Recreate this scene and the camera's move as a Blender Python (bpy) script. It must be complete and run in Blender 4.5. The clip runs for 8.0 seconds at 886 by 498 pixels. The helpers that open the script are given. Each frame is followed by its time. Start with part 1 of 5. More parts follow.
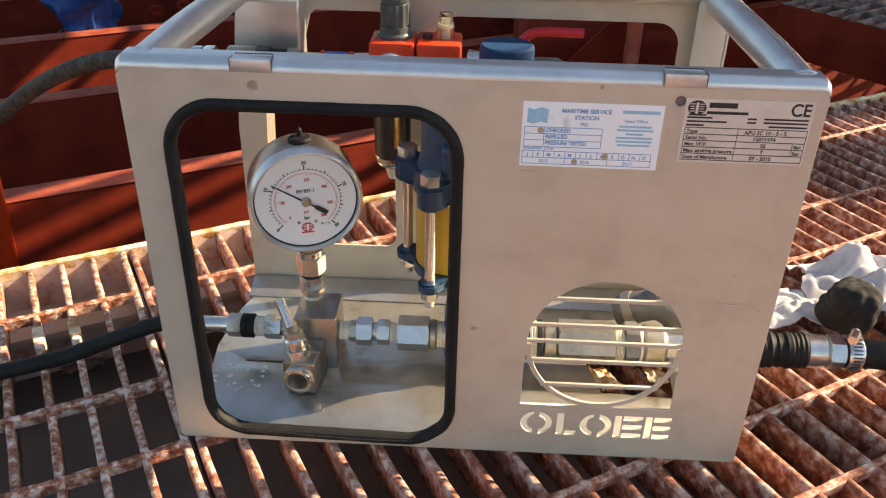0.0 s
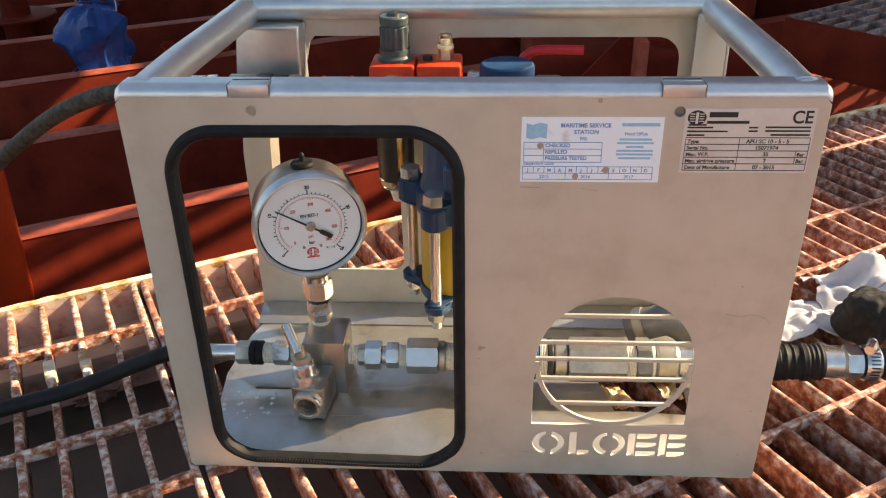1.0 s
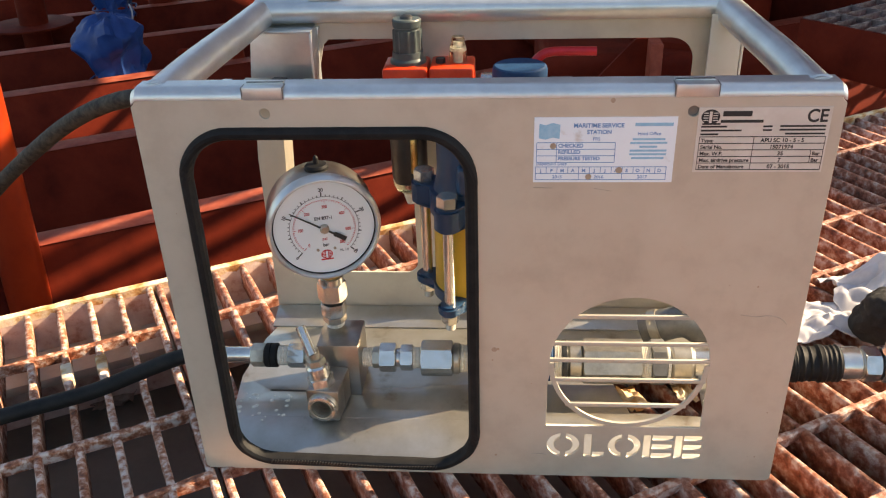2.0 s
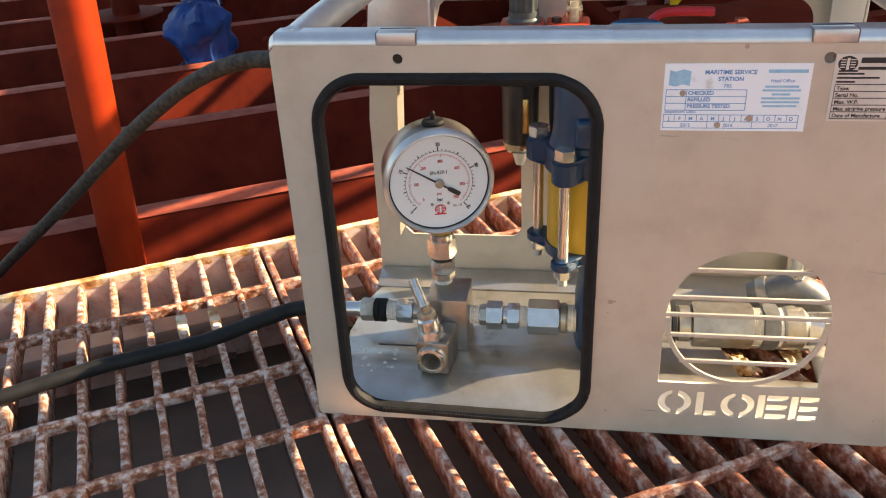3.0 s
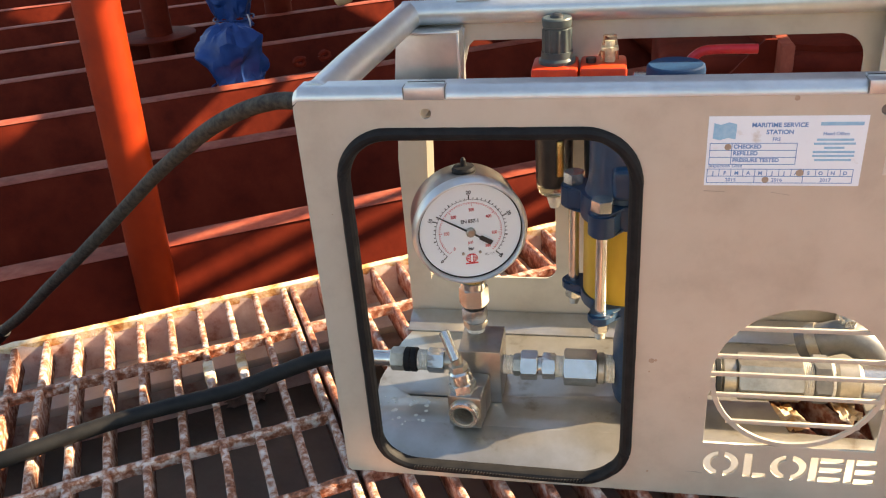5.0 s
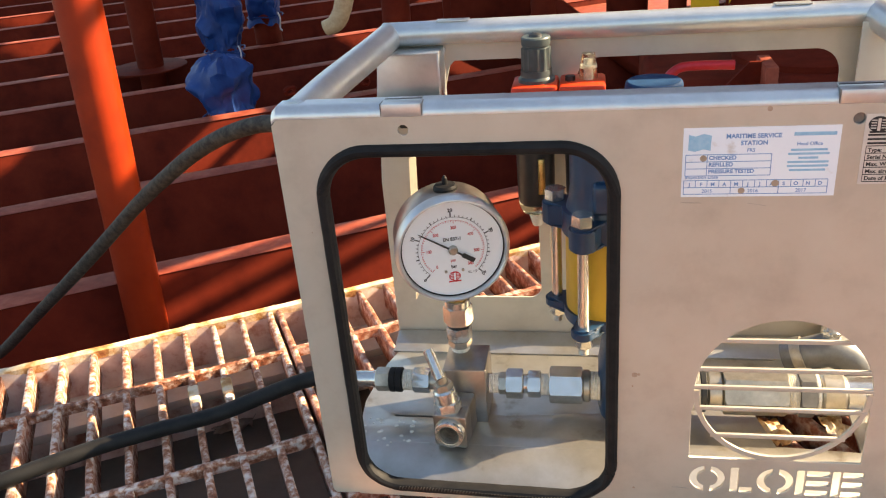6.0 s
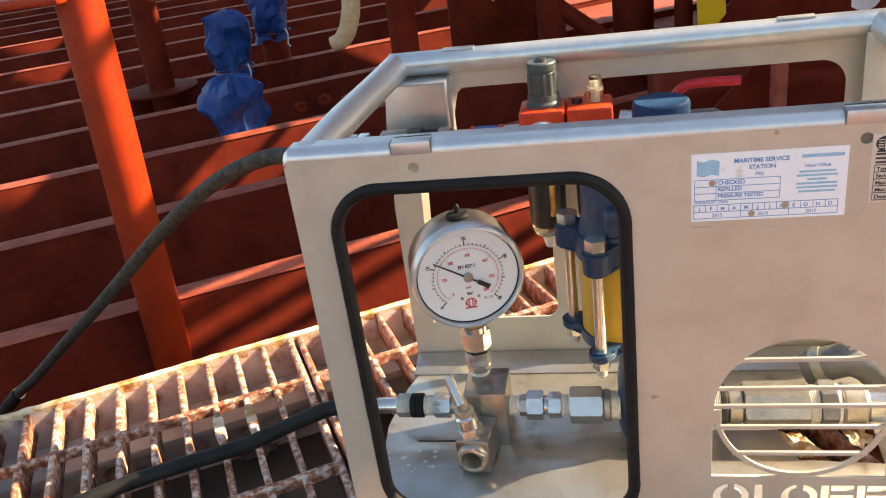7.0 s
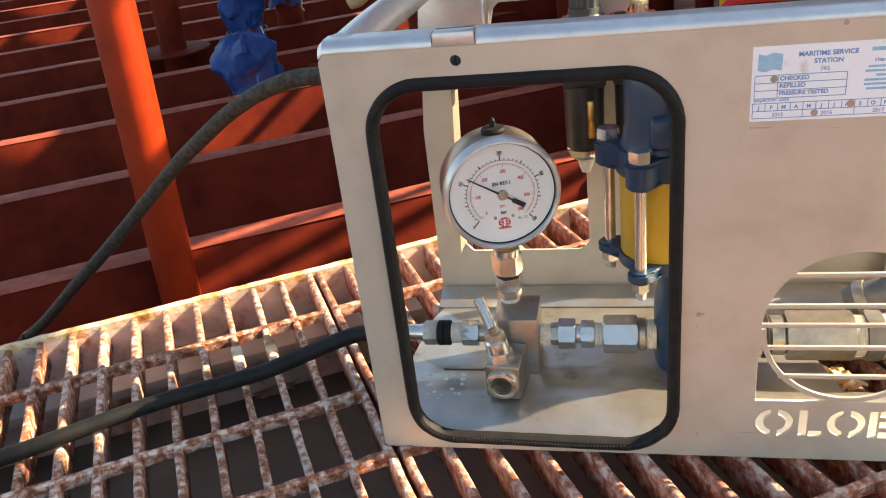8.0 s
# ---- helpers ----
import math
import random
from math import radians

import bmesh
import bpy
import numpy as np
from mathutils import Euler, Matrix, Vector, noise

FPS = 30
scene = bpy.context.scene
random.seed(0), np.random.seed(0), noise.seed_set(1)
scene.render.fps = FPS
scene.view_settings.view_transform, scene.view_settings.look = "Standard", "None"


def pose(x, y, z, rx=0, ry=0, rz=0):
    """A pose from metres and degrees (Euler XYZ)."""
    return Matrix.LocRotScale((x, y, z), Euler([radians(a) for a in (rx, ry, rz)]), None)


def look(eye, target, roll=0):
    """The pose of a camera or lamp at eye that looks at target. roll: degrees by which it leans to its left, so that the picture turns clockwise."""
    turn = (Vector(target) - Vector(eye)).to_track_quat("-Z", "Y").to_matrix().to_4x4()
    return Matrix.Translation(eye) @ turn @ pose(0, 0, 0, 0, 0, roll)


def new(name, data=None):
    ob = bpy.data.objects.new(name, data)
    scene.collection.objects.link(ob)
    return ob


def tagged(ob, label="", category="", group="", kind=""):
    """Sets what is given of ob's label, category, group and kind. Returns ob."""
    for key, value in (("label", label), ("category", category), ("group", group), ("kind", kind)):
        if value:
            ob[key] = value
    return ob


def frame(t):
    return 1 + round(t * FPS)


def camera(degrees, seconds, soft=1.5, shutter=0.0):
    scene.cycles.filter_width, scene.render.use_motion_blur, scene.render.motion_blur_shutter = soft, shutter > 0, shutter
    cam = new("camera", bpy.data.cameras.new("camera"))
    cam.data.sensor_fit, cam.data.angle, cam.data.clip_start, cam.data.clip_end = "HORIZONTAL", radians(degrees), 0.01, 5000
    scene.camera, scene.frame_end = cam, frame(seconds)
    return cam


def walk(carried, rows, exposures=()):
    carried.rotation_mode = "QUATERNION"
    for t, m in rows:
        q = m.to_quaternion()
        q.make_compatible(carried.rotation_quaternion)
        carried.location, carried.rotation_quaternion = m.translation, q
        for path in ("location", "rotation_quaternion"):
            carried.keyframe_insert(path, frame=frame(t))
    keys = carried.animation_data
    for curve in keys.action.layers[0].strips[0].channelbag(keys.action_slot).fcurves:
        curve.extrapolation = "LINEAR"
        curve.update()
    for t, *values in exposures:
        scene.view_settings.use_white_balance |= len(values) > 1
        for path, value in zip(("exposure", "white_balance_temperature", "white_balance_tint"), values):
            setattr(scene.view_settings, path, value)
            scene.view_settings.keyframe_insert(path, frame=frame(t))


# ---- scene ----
cam = camera(56.16, 8.0, soft=1.15)
PATH = [
    (0, (0.2483, -0.5436, 0.5215), (0.1870, 1.1818, -0.4880), 1.36),
    (0.5, (0.2597, -0.5393, 0.5191), (0.1814, 1.2062, -0.4540), -0.15),
    (1, (0.2585, -0.5422, 0.5154), (0.1543, 1.2120, -0.4395), -1.05),
    (2.3, (0.2599, -0.5454, 0.5105), (0.0972, 1.2118, -0.4306), -2.15),
    (2.5, (0.2522, -0.5541, 0.5055), (0.0608, 1.2007, -0.4346), -2.28),
    (3, (0.2179, -0.5757, 0.4845), (-0.0738, 1.1662, -0.4541), -2.78),
    (3.5, (0.2120, -0.5713, 0.4924), (-0.1127, 1.1790, -0.4190), -2.79),
    (4, (0.2145, -0.5647, 0.5538), (-0.1316, 1.2083, -0.3044), -2.37),
    (4.5, (0.2058, -0.5423, 0.4998), (-0.1717, 1.2121, -0.3832), -2.94),
    (5, (0.2136, -0.5348, 0.5046), (-0.1554, 1.2043, -0.4117), -4.37),
    (5.2, (0.2254, -0.5349, 0.5043), (-0.1326, 1.2150, -0.3956), -4.74),
    (6.5, (0.2238, -0.5382, 0.4923), (-0.1454, 1.2343, -0.3574), -5.66),
    (7, (0.2278, -0.5336, 0.5183), (-0.1691, 1.2349, -0.3271), -7.95),
    (7.5, (0.2423, -0.5337, 0.4944), (-0.1796, 1.2323, -0.3441), -8.36),
    (8, (0.1978, -0.5369, 0.4597), (-0.2136, 1.2094, -0.4243), -6.96),
]
EXPOSURE = [(0.0, 1.57, 7550, 10), (2.5, 1.63, 7550, 10), (3.5, 1.84, 7700, 10), (8.0, 1.91, 7700, 10)]
walk(cam, [(t, look(eye, target, roll)) for t, eye, target, roll in PATH], EXPOSURE)

# ---------- world, sun ----------
SUN_AZ, SUN_EL = 71.0, 33.0      # degrees from +y towards +x, and above the horizon
world = bpy.data.worlds.new("world")
scene.world = world
world.use_nodes = True
wn = world.node_tree.nodes
wl = world.node_tree.links
sky = wn.new("ShaderNodeTexSky")
sky.sky_type = "NISHITA"
sky.sun_disc = False
sky.sun_elevation = radians(SUN_EL)
sky.sun_rotation = radians(SUN_AZ)
wl.new(sky.outputs[0], wn["Background"].inputs[0])
wn["Background"].inputs[1].default_value = 0.090
sun_data = bpy.data.lights.new("sun", "SUN")
sun_data.energy = 5.0
sun_data.angle = radians(0.4)
sun_data.color = (1.0, 0.83, 0.62)
sun = new("sun", sun_data)
SUN_DIR = Vector((math.sin(radians(SUN_AZ)) * math.cos(radians(SUN_EL)), math.cos(radians(SUN_AZ)) * math.cos(radians(SUN_EL)), math.sin(radians(SUN_EL))))
sun.matrix_world = look(SUN_DIR * 20, (0, 0, 0))


# ---------- materials ----------
def ramp(nodes, stops):
    r = nodes.new("ShaderNodeValToRGB")
    e = r.color_ramp.elements
    while len(e) < len(stops):
        e.new(0.5)
    for k, (p, c) in enumerate(stops):
        e[k].position, e[k].color = p, (*c, 1)
    return r


def surface(name, stops, rough=0.5, metal=0.0, scale=60.0, detail=6.0, stretch=(1, 1, 1), bump=0.1, fine=400.0, rough_var=0.15, coat=0.0, island=0.0, dist=0.001, blotch=0.0, spec=0.5):
    """A noise-driven surface in metres: base colour ramp, roughness variation and two-scale bump."""
    m = bpy.data.materials.new(name)
    m.use_nodes = True
    n, l = m.node_tree.nodes, m.node_tree.links
    b = n["Principled BSDF"]
    geo = n.new("ShaderNodeNewGeometry")
    mp = n.new("ShaderNodeMapping")
    mp.inputs["Scale"].default_value = stretch
    l.new(geo.outputs["Position"], mp.inputs[0])
    t1 = n.new("ShaderNodeTexNoise")
    t1.inputs["Scale"].default_value, t1.inputs["Detail"].default_value, t1.inputs["Roughness"].default_value = scale, detail, 0.62
    l.new(mp.outputs[0], t1.inputs["Vector"])
    t2 = n.new("ShaderNodeTexNoise")
    t2.inputs["Scale"].default_value, t2.inputs["Detail"].default_value = fine, 4
    l.new(mp.outputs[0], t2.inputs["Vector"])
    fac = t1.outputs[0]
    if island:
        oi = n.new("ShaderNodeObjectInfo")
        ma = n.new("ShaderNodeMath")
        ma.operation = "MULTIPLY_ADD"
        ma.inputs[1].default_value = island
        l.new(oi.outputs["Random"], ma.inputs[0])
        mb = n.new("ShaderNodeMath")
        mb.operation = "SUBTRACT"
        mb.inputs[1].default_value = island / 2
        l.new(t1.outputs[0], ma.inputs[2])
        l.new(ma.outputs[0], mb.inputs[0])
        fac = mb.outputs[0]
    r = ramp(n, stops)
    l.new(fac, r.inputs[0])
    col = r.outputs[0]
    if blotch:
        t3 = n.new("ShaderNodeTexNoise")
        t3.inputs["Scale"].default_value, t3.inputs["Detail"].default_value = scale * 0.17, 3
        l.new(mp.outputs[0], t3.inputs["Vector"])
        hs = n.new("ShaderNodeHueSaturation")
        mr3 = n.new("ShaderNodeMapRange")
        mr3.inputs["From Min"].default_value, mr3.inputs["From Max"].default_value = 0.3, 0.7
        mr3.inputs["To Min"].default_value, mr3.inputs["To Max"].default_value = 1 - blotch, 1 + blotch
        l.new(t3.outputs[0], mr3.inputs[0])
        l.new(mr3.outputs[0], hs.inputs["Value"])
        l.new(col, hs.inputs["Color"])
        col = hs.outputs[0]
    l.new(col, b.inputs["Base Color"])
    mr = n.new("ShaderNodeMapRange")
    mr.inputs["To Min"].default_value, mr.inputs["To Max"].default_value = max(rough - rough_var, 0.03), min(rough + rough_var, 1)
    l.new(t2.outputs[0], mr.inputs[0])
    l.new(mr.outputs[0], b.inputs["Roughness"])
    b.inputs["Metallic"].default_value = metal
    b.inputs["Coat Weight"].default_value = coat
    b.inputs["Specular IOR Level"].default_value = spec
    if bump:
        mx = n.new("ShaderNodeMath")
        mx.operation = "MULTIPLY_ADD"
        mx.inputs[1].default_value = 0.35
        l.new(t2.outputs[0], mx.inputs[0])
        l.new(t1.outputs[0], mx.inputs[2])
        bp = n.new("ShaderNodeBump")
        bp.inputs["Strength"].default_value, bp.inputs["Distance"].default_value = bump, dist
        l.new(mx.outputs[0], bp.inputs["Height"])
        l.new(bp.outputs[0], b.inputs["Normal"])
    return m


STEEL = surface("stainless_sheet", [(0.3, (0.505, 0.452, 0.368)), (0.5, (0.580, 0.527, 0.434)), (0.75, (0.612, 0.564, 0.472))], 0.46, 0.3, 22, 8, (1, 1, 1), 0.03, 260, 0.08, blotch=0.06)
TUBE = surface("satin_tube", [(0.3, (0.55, 0.57, 0.57)), (0.7, (0.69, 0.71, 0.71))], 0.36, 0.75, 40, 6, (1, 1, 1), 0.05, 500, 0.1)
PLATE = surface("base_plate_steel", [(0.25, (0.20, 0.15, 0.09)), (0.40, (0.47, 0.44, 0.385)), (0.7, (0.62, 0.60, 0.56))], 0.3, 0.8, 18, 9, (1, 1, 1), 0.0, 60, 0.05, blotch=0.14)
CHROME = surface("bright_fitting_steel", [(0.3, (0.55, 0.54, 0.5)), (0.7, (0.72, 0.71, 0.68))], 0.24, 0.9, 120, 5, (1, 1, 1), 0.015, 900, 0.06)
NICKEL = surface("dull_fitting_steel", [(0.3, (0.36, 0.33, 0.27)), (0.7, (0.55, 0.51, 0.43))], 0.36, 0.85, 90, 6, (1, 1, 1), 0.03, 700, 0.08)
CASE = surface("gauge_case_steel", [(0.3, (0.34, 0.31, 0.28)), (0.7, (0.46, 0.43, 0.39))], 0.34, 1.0, 50, 6, (1, 1, 1), 0.02, 300, 0.06)
GREYPIPE = surface("grey_pipe", [(0.3, (0.14, 0.14, 0.135)), (0.7, (0.26, 0.255, 0.24))], 0.42, 0.5, 60, 6, (1, 1, 1), 0.12, 600)
BRASS = surface("brass", [(0.3, (0.40, 0.26, 0.08)), (0.7, (0.62, 0.45, 0.18))], 0.3, 0.95, 120, 5, (1, 1, 1), 0.08, 700, 0.1)
TAPE = surface("sealing_tape", [(0.3, (0.62, 0.58, 0.48)), (0.7, (0.85, 0.82, 0.75))], 0.7, 0, 300, 5, (1, 1, 1), 0.4, 900)
RUBBER = surface("black_rubber", [(0.3, (0.007, 0.007, 0.008)), (0.7, (0.018, 0.0175, 0.017))], 0.62, 0, 90, 6, (1, 1, 1), 0.15, 900, spec=0.22)
HOSE = surface("dusty_hose_rubber", [(0.35, (0.004, 0.004, 0.0045)), (0.65, (0.012, 0.0115, 0.011))], 0.6, 0, 60, 7, (1, 1, 1), 0.2, 900, spec=0.3)
AIRHOSE = surface("dusty_worn_hose", [(0.35, (0.020, 0.018, 0.016)), (0.65, (0.075, 0.066, 0.052))], 0.65, 0, 140, 7, (1, 1, 1), 0.2, 900, spec=0.25)
DARK = surface("dark_plastic", [(0.3, (0.012, 0.013, 0.013)), (0.7, (0.026, 0.027, 0.026))], 0.4, 0, 80, 4, (1, 1, 1), 0.06, 800)
GREYGREEN = surface("grey_green_plastic", [(0.3, (0.045, 0.06, 0.058)), (0.7, (0.075, 0.092, 0.088))], 0.38, 0, 80, 4, (1, 1, 1), 0.08, 800)
ORANGE = surface("orange_plastic", [(0.3, (0.58, 0.034, 0.007)), (0.7, (0.72, 0.055, 0.011))], 0.38, 0, 90, 4, (1, 1, 1), 0.05, 800)
BLUE = surface("blue_enamel", [(0.3, (0.005, 0.028, 0.068)), (0.7, (0.009, 0.046, 0.105))], 0.38, 0.0, 60, 5, (1, 1, 1), 0.12, 500, coat=0.15)
BLUECAP = surface("blue_cap_plastic", [(0.3, (0.006, 0.036, 0.095)), (0.7, (0.011, 0.056, 0.14))], 0.6, 0.0, 90, 5, (1, 1, 1), 0.15, 700, spec=0.25)
BRIGHTBLUE = surface("bright_blue_plastic", [(0.3, (0.008, 0.11, 0.38)), (0.7, (0.014, 0.16, 0.48))], 0.4, 0.0, 90, 5, (1, 1, 1), 0.08, 700)
YELLOW = surface("yellow_cylinder_coat", [(0.3, (0.42, 0.25, 0.02)), (0.7, (0.60, 0.38, 0.04))], 0.42, 0.0, 30, 6, (1, 1, 0.3), 0.06, 400)
YELLOWPAINT = surface("yellow_paint", [(0.3, (0.72, 0.38, 0.006)), (0.7, (0.82, 0.48, 0.01))], 0.45, 0.0, 20, 6)
REDGLOSS = surface("red_lever_coating", [(0.3, (0.50, 0.008, 0.016)), (0.7, (0.62, 0.016, 0.026))], 0.34, 0.0, 80, 4, bump=0.05)
DIAL = surface("dial_white", [(0.3, (0.87, 0.91, 0.92)), (0.7, (0.89, 0.93, 0.94))], 0.5, 0, 40, 3, bump=0.0)
INK = surface("black_ink", [(0.3, (0.015, 0.015, 0.015)), (0.7, (0.03, 0.03, 0.03))], 0.6, 0, 40, 3, bump=0.0)
REDINK = surface("red_ink", [(0.3, (0.60, 0.03, 0.035)), (0.7, (0.68, 0.05, 0.05))], 0.6, 0, 40, 3, bump=0.0)
BLUEINK = surface("blue_ink", [(0.3, (0.10, 0.25, 0.50)), (0.7, (0.17, 0.34, 0.60))], 0.6, 0, 200, 5, bump=0.0)
PALEBLUE = surface("pale_blue_ink", [(0.3, (0.22, 0.48, 0.68)), (0.7, (0.40, 0.62, 0.76))], 0.6, 0, 200, 5, bump=0.0)
PAPER = surface("white_label_film", [(0.25, (0.66, 0.62, 0.56)), (0.38, (0.88, 0.92, 0.96)), (0.7, (0.91, 0.95, 0.98))], 0.45, 0, 50, 6, bump=0.02)
SILVERLABEL = surface("silver_label_film", [(0.25, (0.60, 0.57, 0.51)), (0.7, (0.72, 0.70, 0.65))], 0.4, 0.2, 50, 6, bump=0.02)
STICKY = surface("glue_stain", [(0.3, (0.36, 0.26, 0.18)), (0.7, (0.5, 0.38, 0.28))], 0.6, 0, 300, 5, bump=0.1)
RED = surface("red_deck_paint", [(0.25, (0.070, 0.0075, 0.0035)), (0.5, (0.125, 0.0145, 0.0062)), (0.75, (0.170, 0.023, 0.010))], 0.7, 0, 9, 9, (1, 1, 1), 0.12, 160, 0.12, blotch=0.2, dist=0.002, spec=0.08)
REDEDGE = surface("lighter_red_paint", [(0.25, (0.17, 0.026, 0.013)), (0.5, (0.27, 0.058, 0.032)), (0.75, (0.38, 0.11, 0.065))], 0.65, 0, 25, 9, (1, 1, 1), 0.2, 200, 0.15, blotch=0.15, dist=0.002, spec=0.2)
ORANGERED = surface("orange_red_paint", [(0.25, (0.21, 0.016, 0.004)), (0.5, (0.33, 0.028, 0.005)), (0.75, (0.39, 0.038, 0.007))], 0.42, 0, 12, 8, (1, 1, 1), 0.1, 200, 0.12, blotch=0.12, dist=0.002, spec=0.3)
RUST = surface("encrusted_grating_paint", [(0.30, (0.07, 0.024, 0.013)), (0.42, (0.22, 0.065, 0.032)), (0.51, (0.36, 0.15, 0.095)), (0.59, (0.50, 0.34, 0.28)), (0.74, (0.66, 0.56, 0.49))], 0.62, 0, 95, 10, (1, 1, 1), 0.7, 420, 0.2, island=0.07, blotch=0.2, dist=0.003)
PALE = surface("white_crusted_grating_paint", [(0.30, (0.09, 0.028, 0.015)), (0.44, (0.30, 0.10, 0.045)), (0.51, (0.47, 0.25, 0.17)), (0.59, (0.64, 0.50, 0.43)), (0.74, (0.74, 0.66, 0.60))], 0.6, 0, 120, 10, (1, 1, 1), 0.7, 420, 0.2, island=0.07, blotch=0.2, dist=0.003)
RUSTEDGE = surface("rusty_rim", [(0.30, (0.24, 0.08, 0.025)), (0.42, (0.50, 0.26, 0.09)), (0.52, (0.68, 0.52, 0.32)), (0.72, (0.76, 0.68, 0.58))], 0.65, 0, 45, 10, (1, 1, 1), 0.6, 300, 0.2, blotch=0.2, dist=0.003)
TRAYFLOOR = surface("tray_floor_dirt", [(0.3, (0.10, 0.092, 0.078)), (0.55, (0.16, 0.145, 0.12)), (0.78, (0.24, 0.21, 0.175))], 0.7, 0, 7, 10, (1, 1, 1), 0.3, 160, 0.15, blotch=0.2, dist=0.003)
TRAYWALL = surface("tray_wall_paint", [(0.32, (0.34, 0.15, 0.10)), (0.45, (0.60, 0.45, 0.39)), (0.7, (0.76, 0.68, 0.63))], 0.65, 0, 30, 9, (1, 1, 1), 0.4, 200, blotch=0.15, dist=0.003)
LEDGE = surface("dusty_ledge", [(0.3, (0.36, 0.31, 0.26)), (0.7, (0.56, 0.51, 0.44))], 0.7, 0, 14, 8, (1, 1, 1), 0.3, 200, dist=0.002)
TARP = surface("blue_tarpaulin", [(0.3, (0.004, 0.026, 0.13)), (0.7, (0.010, 0.058, 0.23))], 0.5, 0, 14, 6, (1, 1, 1), 0.25, 300, dist=0.004, spec=0.3)
CLOTH = surface("white_cotton", [(0.3, (0.42, 0.41, 0.44)), (0.7, (0.60, 0.59, 0.62))], 0.9, 0, 30, 6, (1, 1, 1), 0.3, 700)
BLACKCLOTH = surface("black_knit", [(0.3, (0.008, 0.008, 0.008)), (0.7, (0.02, 0.02, 0.02))], 0.95, 0, 200, 6, (1, 1, 1), 0.6, 900)
BEIGE = surface("beige_rope_end", [(0.3, (0.42, 0.27, 0.14)), (0.7, (0.58, 0.42, 0.26))], 0.7, 0, 60, 6, (1, 1, 1), 0.4, 500, dist=0.002)
WHITEPAINT = surface("white_stencil_paint", [(0.3, (0.6, 0.58, 0.56)), (0.7, (0.82, 0.81, 0.8))], 0.5, 0, 20, 6)
DULLGRATE = surface("weathered_walkway_paint", [(0.3, (0.05, 0.030, 0.028)), (0.55, (0.16, 0.125, 0.12)), (0.75, (0.34, 0.30, 0.29))], 0.65, 0, 40, 9, (1, 1, 1), 0.4, 300, blotch=0.2, dist=0.003)
LITTER = surface("dirty_paper_scrap", [(0.3, (0.18, 0.12, 0.09)), (0.7, (0.42, 0.34, 0.28))], 0.8, 0, 60, 6)


def glass_material(name, tint, rough=0.02):
    m = bpy.data.materials.new(name)
    m.use_nodes = True
    b = m.node_tree.nodes["Principled BSDF"]
    b.inputs["Base Color"].default_value = (*tint, 1)
    b.inputs["Transmission Weight"].default_value = 1.0
    b.inputs["Roughness"].default_value = rough
    b.inputs["IOR"].default_value = 1.45
    return m


AMBER = glass_material("clear_yellowed_plastic", (1.0, 0.94, 0.72), 0.2)


# ---------- mesh helpers ----------
def part(name, bm, material, parent=None, label="", smooth=True):
    me = bpy.data.meshes.new(name)
    bm.normal_update()
    if smooth:
        for f in bm.faces:
            f.smooth = True
        for e in bm.edges:
            if len(e.link_faces) == 2 and e.calc_face_angle(0) > 0.46:
                e.smooth = False
    bm.to_mesh(me)
    bm.free()
    me.materials.append(material)
    ob = new(name, me)
    if parent is not None:
        ob.parent = parent
        ob.matrix_parent_inverse = parent_matrix(parent).inverted()
    if label:
        ob["label"] = label
    return ob


def parent_matrix(ob):
    m = ob.matrix_basis.copy()
    if ob.parent is not None:
        m = parent_matrix(ob.parent) @ ob.matrix_parent_inverse @ m
    return m


def thing(name, at, label, category, group="", kind=""):
    ob = new(name)
    ob.location = at
    ob.empty_display_size = 0.02
    return tagged(ob, label, category, group, kind)


def join(*bms):
    out = bmesh.new()
    for b in bms:
        me = bpy.data.meshes.new("join")
        b.to_mesh(me)
        b.free()
        out.from_mesh(me)
        bpy.data.meshes.remove(me)
    return out


def moved(bm, m):
    bm.transform(m)
    return bm


def box(x0, x1, y0, y1, z0, z1, bevel=0.0, seg=2):
    bm = bmesh.new()
    bmesh.ops.create_cube(bm, size=1, matrix=Matrix.Translation(((x0 + x1) / 2, (y0 + y1) / 2, (z0 + z1) / 2)) @ Matrix.Diagonal((x1 - x0, y1 - y0, z1 - z0, 1)))
    if bevel:
        bmesh.ops.bevel(bm, geom=list(bm.edges), offset=bevel, segments=seg, affect="EDGES", profile=0.5)
    return bm


def axis_matrix(p0, p1):
    d = Vector(p1) - Vector(p0)
    return Matrix.Translation(p0) @ d.to_track_quat("Z", "Y").to_matrix().to_4x4(), d.length


def lathe(profile, p0, p1, seg=32, closed=True, twist=0.0):
    """A turned body: rows of (share of the way from p0 to p1 or metres if > 1 used as share, radius)."""
    m, length = axis_matrix(p0, p1)
    bm = bmesh.new()
    rings = []
    for s, r in profile:
        ring = [bm.verts.new((r * math.cos(2 * math.pi * k / seg + twist), r * math.sin(2 * math.pi * k / seg + twist), s * length)) for k in range(seg)]
        rings.append(ring)
    for a, b in zip(rings, rings[1:]):
        for k in range(seg):
            bm.faces.new((a[k], a[(k + 1) % seg], b[(k + 1) % seg], b[k]))
    if closed:
        bm.faces.new(list(reversed(rings[0])))
        bm.faces.new(rings[-1])
    bm.transform(m)
    return bm


def rod(p0, p1, r, seg=24, ch=0.12):
    d = (Vector(p1) - Vector(p0)).length
    c = min(ch * r / d, 0.2)
    return lathe([(0, r * (1 - ch)), (c, r), (1 - c, r), (1, r * (1 - ch))], p0, p1, seg)


